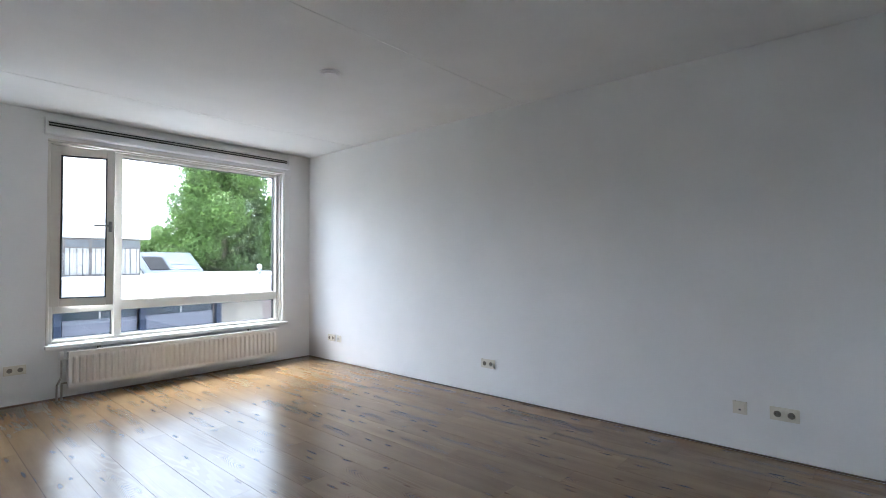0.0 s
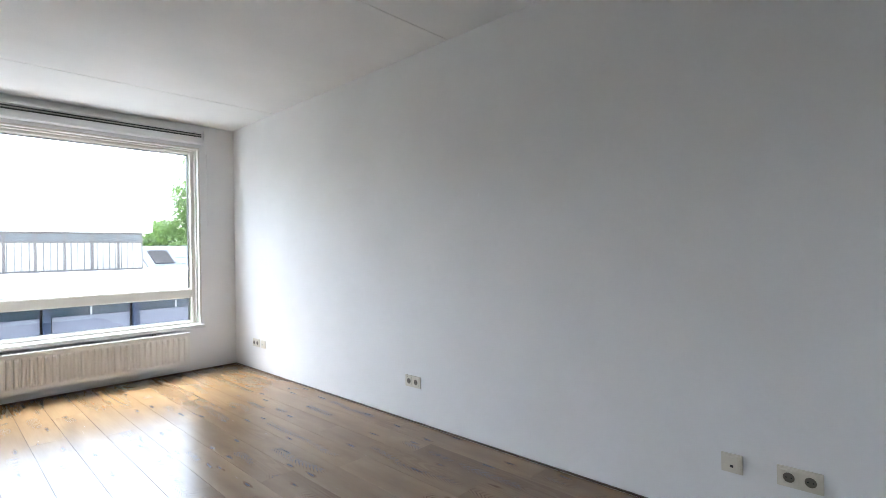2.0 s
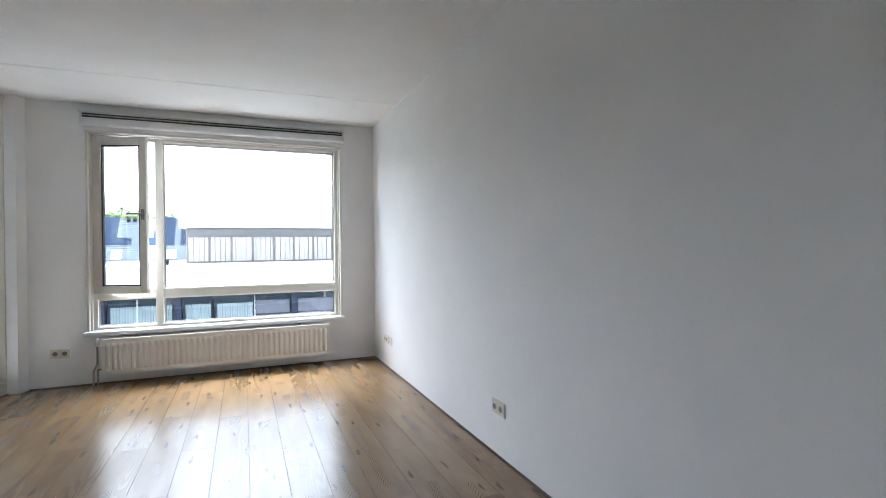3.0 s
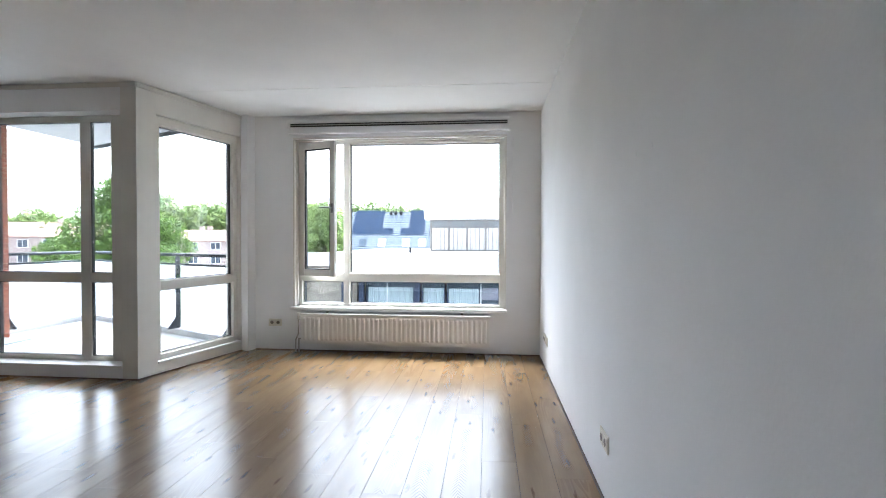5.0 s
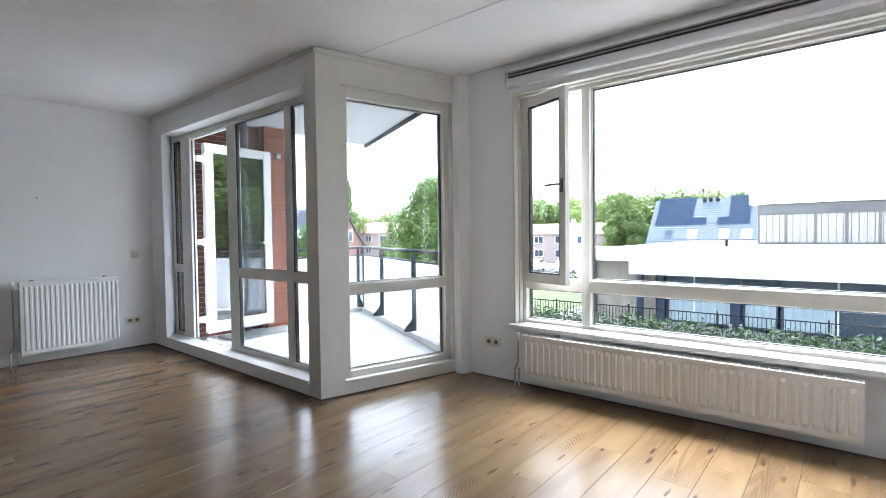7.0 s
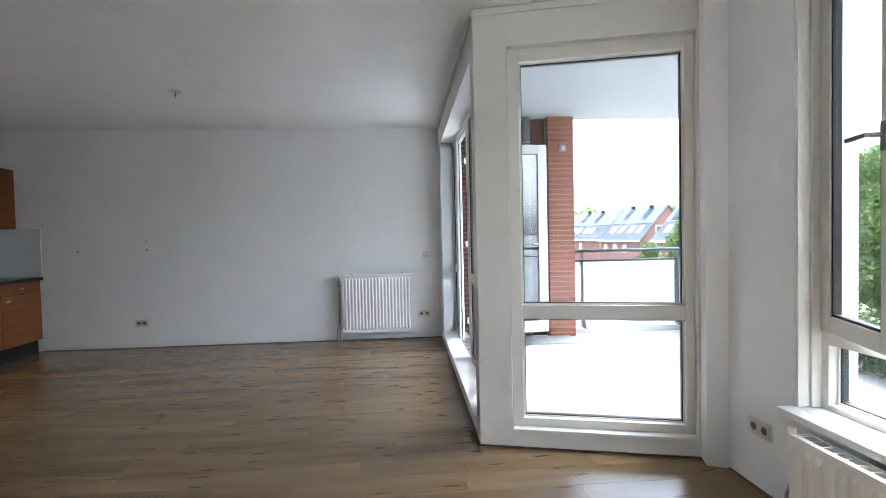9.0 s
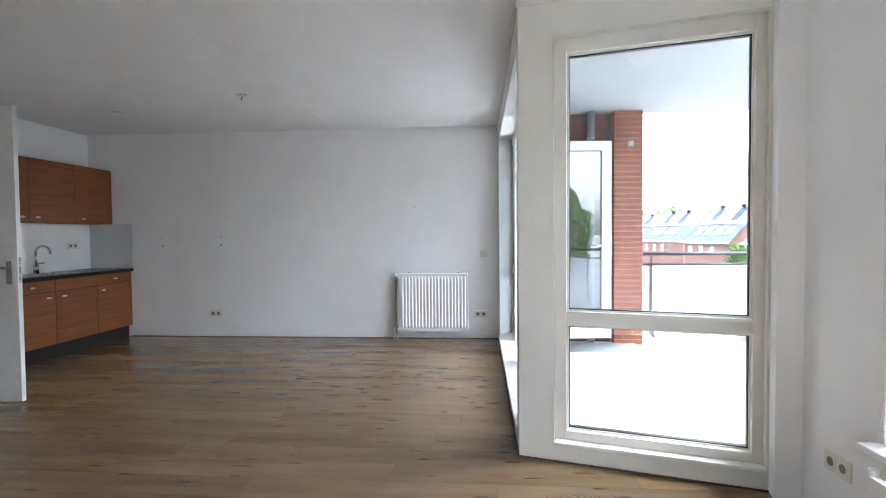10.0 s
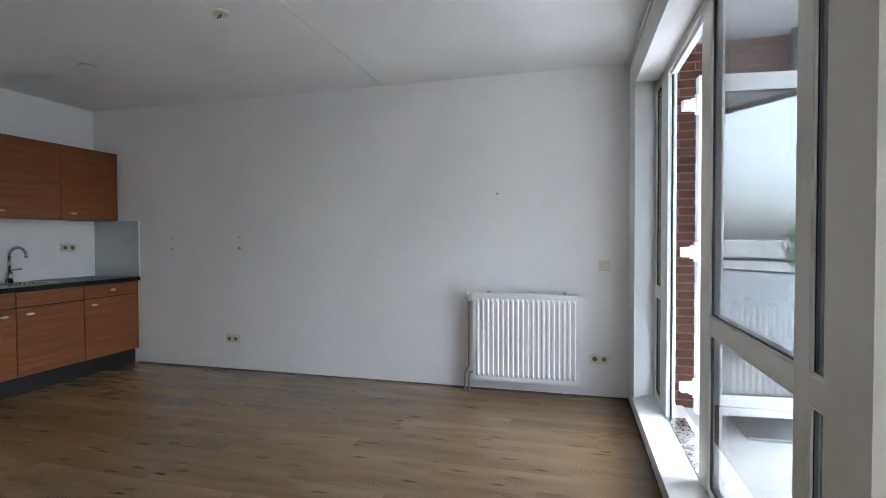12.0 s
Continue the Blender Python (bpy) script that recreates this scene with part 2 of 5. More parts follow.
M = dict(
    wall=shade("wall_paint", (0.84, 0.84, 0.835), 0.85, vary=0.02, scale=2.5, bump=0.2, bump_scale=55),
    ceiling=shade("ceiling_spray", (0.83, 0.83, 0.82), 0.95, vary=0.02, scale=3, bump=0.5, bump_scale=90),
    lacquer=shade("cream_lacquer", (0.74, 0.72, 0.66), 0.38, vary=0.03, scale=5, bump=0.08, bump_scale=40),
    upvc=shade("white_lacquer", (0.82, 0.82, 0.82), 0.3, vary=0.02, scale=5),
    sill=shade("sill_board", (0.80, 0.79, 0.77), 0.3, vary=0.03, scale=8),
    enamel=shade("radiator_enamel", (0.82, 0.815, 0.785), 0.45, vary=0.02, scale=4),
    enamel_white=shade("white_enamel", (0.82, 0.82, 0.80), 0.55, vary=0.02, scale=4),
    cream=shade("cream_plastic", (0.70, 0.665, 0.57), 0.35, vary=0.03, scale=20),
    socket=shade("shaded_socket_well", (0.16, 0.14, 0.11), 0.45, vary=0.05, scale=30),
    gasket=shade("black_rubber", (0.015, 0.015, 0.016), 0.55, vary=0.1, scale=20),
    dark=shade("dark_slot", (0.03, 0.03, 0.03), 0.6, vary=0.1, scale=30),
    subfloor=shade("dark_underlay", (0.05, 0.04, 0.035), 0.9, vary=0.2, scale=8),
    steel=shade("brushed_steel", (0.62, 0.62, 0.60), 0.28, metal=1.0, vary=0.05, scale=40),
    handle_metal=shade("grey_handle_metal", (0.24, 0.235, 0.23), 0.42, metal=0.55, vary=0.05, scale=30),
    chrome=shade("chrome", (0.62, 0.62, 0.63), 0.16, metal=1.0, vary=0.01, scale=3),
    pipe=shade("painted_pipe", (0.40, 0.38, 0.34), 0.4, vary=0.05, scale=20),
    worktop=shade("dark_worktop", (0.014, 0.014, 0.015), 0.3, vary=0.5, scale=180, spec=0.35),
    splash=shade("splash_panel", (0.62, 0.65, 0.66), 0.22, vary=0.02, scale=6),
    plinth=shade("dark_plinth", (0.007, 0.006, 0.006), 0.7, vary=0.2, scale=10),
    # carcass colour darkened to stand for the shade in the gaps between fronts
    carcass=shade("gap_shade_carcass", (0.045, 0.022, 0.012), 0.7),
    cherry=veneer(),
    laminate=laminate(),
    glass=glass_material("window_glass", (0.76, 0.77, 0.77), 0.08),
    door_glass=glass_material("coated_door_glass", (0.60, 0.66, 0.70), 0.22),
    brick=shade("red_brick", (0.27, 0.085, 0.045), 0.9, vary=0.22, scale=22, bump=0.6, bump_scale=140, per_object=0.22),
    # darker copies of brick and mortar, the side wall's shade put into the colour
    brick_shaded=shade("shaded_red_brick", (0.125, 0.043, 0.026), 0.9, vary=0.22, scale=22, bump=0.6, bump_scale=140, per_object=0.22),
    mortar_shaded=shade("shaded_mortar", (0.21, 0.165, 0.135), 0.95, vary=0.12, scale=20, bump=0.5, bump_scale=160),
    satin=shade("satin_nickel", (0.80, 0.79, 0.76), 0.42, metal=1.0, vary=0.03, scale=20),
    mortar=shade("mortar", (0.40, 0.33, 0.27), 0.95, vary=0.12, scale=20, bump=0.5, bump_scale=160),
    concrete=shade("pale_concrete", (0.62, 0.62, 0.61), 0.85, vary=0.1, scale=3, bump=0.3, bump_scale=80),
    soffit=shade("painted_soffit", (0.46, 0.48, 0.50), 0.9, vary=0.03, scale=2, bump=0.3, bump_scale=60),
    rail=shade("dark_painted_metal", (0.028, 0.036, 0.044), 0.5, vary=0.15, scale=12, spec=0.3),
    frosted=translucent_panel(),
    bead=shade("dark_brown_bead", (0.085, 0.052, 0.038), 0.6, vary=0.2, scale=10),
    zinc=shade("zinc_pipe", (0.36, 0.40, 0.42), 0.5, metal=0.6, vary=0.12, scale=10),
)


# ---- building helpers ----
def box(bm, x0, x1, y0, y1, z0, z1, bevel=0.0):
    vs = [bm.verts.new((x, y, z)) for z in (z0, z1) for y in (y0, y1) for x in (x0, x1)]
    fs = [bm.faces.new([vs[i] for i in q]) for q in ((0, 2, 3, 1), (4, 5, 7, 6), (0, 1, 5, 4), (2, 6, 7, 3), (0, 4, 6, 2), (1, 3, 7, 5))]
    if bevel:
        edges = list({e for f in fs for e in f.edges})
        bmesh.ops.bevel(bm, geom=edges, offset=bevel, segments=2, affect="EDGES", profile=0.6)
    return bm


def boxes(*rows, bevel=0.0):
    bm = bmesh.new()
    for r in rows:
        box(bm, *r, bevel=bevel)
    return bm


def prism(points, z0, z1):
    """Upright prism over a polygon given counter-clockwise."""
    bm = bmesh.new()
    lo = [bm.verts.new((x, y, z0)) for x, y in points]
    hi = [bm.verts.new((x, y, z1)) for x, y in points]
    bm.faces.new(lo[::-1])
    bm.faces.new(hi)
    k = len(points)
    for i in range(k):
        j = (i + 1) % k
        bm.faces.new((lo[i], lo[j], hi[j], hi[i]))
    return bm


def rod(bm, a, b, r, seg=12, r2=None):
    a, b = Vector(a), Vector(b)
    q = (b - a).to_track_quat("Z", "Y").to_matrix()
    r2 = r if r2 is None else r2
    rings = []
    for p, s in ((a, r), (b, r2)):
        rings.append([bm.verts.new(p + q @ Vector((s * math.cos(u), s * math.sin(u), 0))) for u in (2 * math.pi * i / seg for i in range(seg))])
    for i in range(seg):
        j = (i + 1) % seg
        bm.faces.new((rings[0][i], rings[0][j], rings[1][j], rings[1][i])).smooth = True
    bm.faces.new(rings[0][::-1])
    bm.faces.new(rings[1])
    return bm


def tube(points, r, seg=10):
    bm = bmesh.new()
    for a, b in zip(points, points[1:]):
        rod(bm, a, b, r, seg)
    for p in points[1:-1]:
        bmesh.ops.create_uvsphere(bm, u_segments=seg, v_segments=6, radius=r, matrix=Matrix.Translation(p))
    return bm


def mesh_of(name, bm, material):
    me = bpy.data.meshes.new(name)
    bm.to_mesh(me)
    bm.free()
    me.materials.append(material)
    return me


def part(name, bm, material, parent=None, label=""):
    ob = new(name, mesh_of(name, bm, material))
    if parent:
        ob.parent = parent
    if label:
        ob["label"] = label
    return ob


def thing(name, m, label, category, group="", kind=""):
    ob = new(name)
    ob.empty_display_size = 0.1
    ob.matrix_world = m
    return tagged(ob, label, category, group, kind)


def structure(name, bm, material, label, category):
    return tagged(part(name, bm, material), label, category, kind="structure")


def pane(parent, x0, x1, y, z0, z1, name="pane", glass="glass", beads=True):
    """Glass between two edges in the plane y, with its black gasket."""
    g = part(name, boxes((x0, x1, y - 0.012, y + 0.012, z0, z1)), M[glass], parent)
    g.visible_shadow = False
    t = 0.013
    part("gasket", boxes((x0, x0 + t, y - 0.016, y + 0.016, z0, z1), (x1 - t, x1, y - 0.016, y + 0.016, z0, z1),
                         (x0 + t, x1 - t, y - 0.016, y + 0.016, z0, z0 + t), (x0 + t, x1 - t, y - 0.016, y + 0.016, z1 - t, z1)), M["gasket"], g)
    if beads:
        w, ya, yb = 0.009, y - 0.024, y - 0.0165
        part("glazing_bead", boxes((x0, x0 + w, ya, yb, z0, z1), (x1 - w, x1, ya, yb, z0, z1), (x0 + w, x1 - w, ya, yb, z0, z0 + w), (x0 + w, x1 - w, ya, yb, z1 - w, z1), bevel=0.003), M["lacquer"], parent)
    return g


# ---- the room: walls, ceiling, floor ----
H = 2.6
XW = -6.77            # far wall
YB = -1.27            # room face of the balcony front
P0 = (-3.60, -1.27)   # corner post
SD = (0.2577, 0.9662)  # way along the slanted front
SLANT = Matrix(((SD[0], -SD[1], 0, P0[0]), (SD[1], SD[0], 0, P0[1]), (0, 0, 1, 0), (0, 0, 0, 1)))
SLEN = 1.235

structure("wall_east", boxes((0, 0.25, -6.25, 0.3, -0.2, 2.8)), M["wall"], "plain white painted plaster wall of the living room", "wall")
structure("wall_west", boxes((XW - 0.25, XW, -6.8, YB, -0.2, 2.8)), M["wall"], "white painted end wall beside the kitchen", "wall")
structure("wall_north", boxes((-3.155, -2.72, 0, 0.3, 0, 2.8), (-0.36, 0, 0, 0.3, 0, 2.8), (-2.72, -0.36, 0, 0.3, 0, 0.455), (-2.72, -0.36, 0, 0.3, 2.365, 2.8)),
          M["wall"], "white painted wall round the wide window", "wall")
structure("column", prism([(-3.285, -0.075), (-3.195, -0.10), (-3.155, 0.0), (-3.155, 0.3), (-3.50, 0.3), (-3.50, 0.02)], 0, H), M["wall"], "white painted column beside the glazed balcony front", "column")
structure("wall_south", boxes((-4.90, -4.22, -6.15, -6.0, 0, H), (-3.30, 0, -6.15, -6.0, 0, H), (-4.22, -3.30, -6.15, -6.0, 2.36, H)), M["wall"], "white painted wall with the hall doorway", "wall")
structure("wall_kitchen", boxes((XW, -4.75, -6.75, -6.55, 0, H), (-4.90, -4.75, -6.55, -6.15, 0, H)), M["wall"], "white painted wall behind the kitchen units", "wall")
structure("wall_hall", boxes((-4.75, -2.6, -7.75, -7.6, 0, H), (-4.75, -4.65, -7.6, -6.15, 0, H), (-2.75, -2.6, -7.6, -6.15, 0, H)), M["wall"], "plain white walls of the hall", "wall")

bm = boxes((XW, 0, -7.75, -3.303, H, H + 0.2), (XW, 0, -3.298, -1.062, H, H + 0.2), (-3.70, 0, -1.062, -0.954, H, H + 0.2), (-3.55, 0, -0.946, -0.007, H, H + 0.2),
           (XW - 0.2, 0.25, -7.75, -1.062, H + 0.2, H + 0.24), (-3.55, 0.25, -1.062, 0.3, H + 0.2, H + 0.24))
structure("ceiling", bm, M["ceiling"], "white sprayed concrete ceiling with two plate joints", "ceiling")

# balcony front: post, plinth, head and wall end
structure("wall_balcony_end", prism([(XW, YB), (-6.43, YB), (-6.572, -1.118), (-6.572, -1.06), (XW, -1.06)], 0, H), M["wall"], "white painted wall end beside the balcony glazing", "wall")
structure("wall_balcony_head", boxes((-6.43, -3.745, YB, -1.06, 2.355, H), (-6.571, -6.43, -1.118, -1.06, 2.355, H)), M["wall"], "white painted lintel over the balcony glazing", "wall")
structure("wall_balcony_plinth", boxes((-6.43, -3.745, YB, -1.06, 0, 0.10), (-6.571, -6.43, -1.118, -1.06, 0, 0.10)), M["wall"], "low white painted plinth under the balcony glazing", "wall")
structure("corner_post", prism([(-3.745, YB), P0, (P0[0] + SD[0] * 0.195, P0[1] + SD[1] * 0.195), (P0[0] + SD[0] * 0.195 - 0.2 * SD[1], P0[1] + SD[1] * 0.195 + 0.2 * SD[0]), (-3.745, -1.03)], 0, H), M["lacquer"], "cream painted corner post between the two glazed fronts", "post")
sl = structure("wall_slanted_front", boxes((0.195, SLEN, 0, 0.20, 2.365, H), (0.195, SLEN, 0, 0.20, 0, 0.095), (1.222, SLEN, 0, 0.20, 0.095, 2.365)), M["lacquer"], "cream painted head and plinth of the slanted glazed front", "wall")
sl.matrix_world = SLANT

floor = structure("floor", boxes((XW - 0.25, 0.25, -7.6, YB, -0.2, -0.008), (-3.5, 0.25, YB, 0.3, -0.2, -0.008)), M["subfloor"], "oak laminate plank floor with a dark gap along the walls", "floor")

for nm, bmx, mw in (("baseboard_east", boxes((-0.010, -0.0005, -6.0, -0.0005, 0.0005, 0.009)), None), ("baseboard_west", boxes((XW + 0.0005, XW + 0.010, -6.0, YB - 0.0005, 0.0005, 0.009)), None),
                   ("baseboard_north", boxes((-3.15, -0.011, -0.010, -0.0005, 0.0005, 0.009)), None), ("baseboard_balcony", boxes((XW + 0.011, P0[0], YB - 0.008, YB - 0.0005, 0.0005, 0.008)), None),
                   ("baseboard_slanted", boxes((0.0, SLEN, -0.008, -0.0005, 0.0005, 0.008)), SLANT)):
    ob = structure(nm, bmx, M["bead"], "thin dark brown bead along the floor", "baseboard")
    if mw:
        ob.matrix_world = mw

# floor planks
PW, PL = 0.192, 1.29
plank_mesh = {}
row, x = 0, -0.010
while x > XW + 0.02:
    x1, x0 = x, max(x - PW, XW + 0.008)
    top = -0.010
    if x1 < P0[0]:
        top = YB - 0.006
    elif x1 < -3.28:
        top = YB + (x1 - P0[0]) / SD[0] * SD[1] - 0.004
    bottom = -6.0 if x1 > -4.8 else -6.06
    y = top + 0.0
    first = ((row * 0.437) % 1.0) * PL + 0.12
    cut = y - first
    while y > bottom:
        y0 = max(cut, bottom)
        if y - y0 > 0.03:
            size = (round(x1 - x0, 4), round(y - y0, 4))
            if size not in plank_mesh:
                w, h = size[0] / 2 - 0.0009, size[1] / 2 - 0.0004
                pb = bmesh.new()
                lo = [pb.verts.new((a * w, b * h, -0.008)) for a, b in ((-1, -1), (1, -1), (1, 1), (-1, 1))]
                md = [pb.verts.new((a * w, b * h, -0.0004)) for a, b in ((-1, -1), (1, -1), (1, 1), (-1, 1))]
                hi = [pb.verts.new((a * (w - 0.0002), b * (h - 0.0002), 0)) for a, b in ((-1, -1), (1, -1), (1, 1), (-1, 1))]
                pb.faces.new(hi)
                for i in range(4):
                    j = (i + 1) % 4
                    pb.faces.new((lo[i], lo[j], md[j], md[i]))
                    pb.faces.new((md[i], md[j], hi[j], hi[i]))
                plank_mesh[size] = mesh_of("plank", pb, M["laminate"])
            ob = new("plank", plank_mesh[size])
            ob.location = ((x0 + x1) / 2, (y + y0) / 2, 0)
            ob.parent = floor
        y, cut = y0, y0 - PL
    x -= PW
    row += 1

# ---- the wide window ----
win = thing("window_1", pose(0, 0, 0), "cream painted wide window with a fixed pane, a casement ajar and low lights", "window", kind="structure")
FY0, FY1, GY = 0.10, 0.20, 0.165
part("window_frame", boxes((-2.72, -2.655, FY0, FY1, 0.455, 2.365), (-0.425, -0.36, FY0, FY1, 0.455, 2.365), (-2.655, -0.425, FY0, FY1, 2.308, 2.365),
                           (-2.655, -0.425, FY0, FY1, 0.455, 0.512), (-2.655, -0.425, FY0, FY1, 0.768, 0.858), (-2.172, -2.108, FY0 - 0.004, FY1, 0.512, 2.308), bevel=0.004), M["lacquer"], win)
part("window_lining", boxes((-2.719, -2.700, 0.0, 0.055, 0.49, 2.34), (-2.719, -2.688, 0.055, FY0, 0.49, 2.34), (-0.380, -0.361, 0.0, 0.055, 0.49, 2.34), (-0.392, -0.361, 0.055, FY0, 0.49, 2.34),
                            (-2.719, -0.361, 0.0, 0.055, 2.345, 2.364), (-2.719, -0.361, 0.055, FY0, 2.333, 2.364), bevel=0.003), M["lacquer"], win, "cream stepped window lining")
pane(win, -2.108, -0.425, GY, 0.858, 2.308)
pane(win, -2.655, -2.172, GY, 0.512, 0.768)
pane(win, -2.108, -0.425, GY, 0.512, 0.768)
part("window_sill", boxes((-2.73, -0.352, -0.075, 0.0, 0.455, 0.488), (-2.719, -0.361, 0.0, FY0, 0.4552, 0.488), bevel=0.004), M["sill"], win, "white window board with a rounded nose")
part("outer_sill", boxes((-2.74, -0.34, FY1, 0.36, 0.42, 0.455), bevel=0.004), M["zinc"], win)
CW, CH = 0.50, 1.485
cas = part("casement", boxes((0, 0.082, -0.023, 0.023, 0, CH), (CW - 0.062, CW, -0.023, 0.023, 0, CH), (0.082, CW - 0.062, -0.023, 0.023, 0, 0.072), (0.082, CW - 0.062, -0.023, 0.023, CH - 0.075, CH), bevel=0.005), M["lacquer"], win, "cream casement swung a little into the room")
cas.matrix_world = pose(-2.682, 0.115, 0.828, 0, 0, -20)
cg = part("casement_pane", boxes((0.078, CW - 0.058, -0.012, 0.012, 0.068, CH - 0.071)), M["glass"], cas)
cg.visible_shadow = False
gx0, gx1, gz0, gz1 = 0.082, CW - 0.062, 0.072, CH - 0.075
part("gasket", boxes((gx0, gx0 + 0.012, -0.016, 0.016, gz0, gz1), (gx1 - 0.012, gx1, -0.016, 0.016, gz0, gz1), (gx0 + 0.012, gx1 - 0.012, -0.016, 0.016, gz0, gz0 + 0.012), (gx0 + 0.012, gx1 - 0.012, -0.016, 0.016, gz1 - 0.012, gz1)), M["gasket"], cas)
hb = boxes((CW - 0.045, CW - 0.020, -0.035, -0.023, 0.70, 0.80), bevel=0.003)
rod(hb, (CW - 0.032, -0.035, 0.755), (CW - 0.032, -0.078, 0.755), 0.009)
box(hb, CW - 0.155, CW - 0.022, -0.090, -0.074, 0.747, 0.764, bevel=0.005)
part("handle", hb, M["handle_metal"], cas, "grey metal window handle")
part("stay_peg", boxes((-2.178, -2.1725, FY0 + 0.03, FY0 + 0.06, 1.70, 1.76), (-2.178, -2.1725, FY0 + 0.03, FY0 + 0.06, 1.16, 1.22), bevel=0.001), M["handle_metal"], win, "small steel keeps on the mullion")

# ---- glazed balcony front ----
gf = thing("window_2", pose(0, 0, 0), "cream painted glazed balcony front with door opening and side lights", "window", kind="structure")
A0, A1, AG = -1.117, -1.062, -1.092
part("window_frame", boxes((-6.571, -6.525, A0, A1, 0.10, 2.354),
                           (-3.955, -3.746, A0, A1, 0.10, 2.354), (-6.525, -3.955, A0, A1, 2.305, 2.354), (-5.262, -5.105, A0, A1, 0.10, 2.305),
                           (-4.258, -4.174, A0, A1, 0.10, 2.305), (-6.315, -6.10, A0, A1, 0.10, 2.305), (-6.525, -6.315, A0, A1, 0.10, 0.15), (-5.105, -4.258, A0, A1, 0.10, 0.155),
                           (-4.174, -3.955, A0, A1, 0.10, 0.155), (-6.525, -6.315, A0, A1, 0.845, 0.918), (-5.105, -4.258, A0, A1, 0.845, 0.918), (-4.174, -3.955, A0, A1, 0.845, 0.918), bevel=0.004), M["lacquer"], gf)
for xa, xb in ((-6.525, -6.315), (-5.105, -4.258), (-4.174, -3.955)):
    pane(gf, xa, xb, AG, 0.155, 0.845)
    pane(gf, xa, xb, AG, 0.918, 2.305)
part("threshold", boxes((-6.10, -5.262, A0 + 0.005, A1 + 0.06, 0.10, 0.122), bevel=0.004), M["steel"], gf, "bare aluminium door threshold")
part("window_sill", prism([(-6.425, YB - 0.012), (-3.747, YB - 0.012), (-3.747, A0 - 0.001), (-6.568, A0 - 0.001)], 0.101, 0.122), M["sill"], gf, "white low sill board")

sf = thing("window_3", SLANT, "cream painted slanted window with a tall pane above a low light", "window", kind="structure")
part("window_frame", boxes((0.195, 0.262, 0.045, 0.15, 0.095, 2.365), (1.172, 1.222, 0.045, 0.15, 0.095, 2.365), (0.262, 1.172, 0.045, 0.15, 2.285, 2.365),
                           (0.262, 1.172, 0.045, 0.15, 0.095, 0.165), (0.262, 1.172, 0.045, 0.15, 0.765, 0.845), bevel=0.004), M["lacquer"], sf)
pane(sf, 0.262, 1.172, 0.10, 0.165, 0.765)
pane(sf, 0.262, 1.172, 0.10, 0.845, 2.285)
part("window_sill", boxes((0.198, 1.220, -0.012, 0.045, 0.096, 0.115), bevel=0.004), M["sill"], sf, "white low sill board")


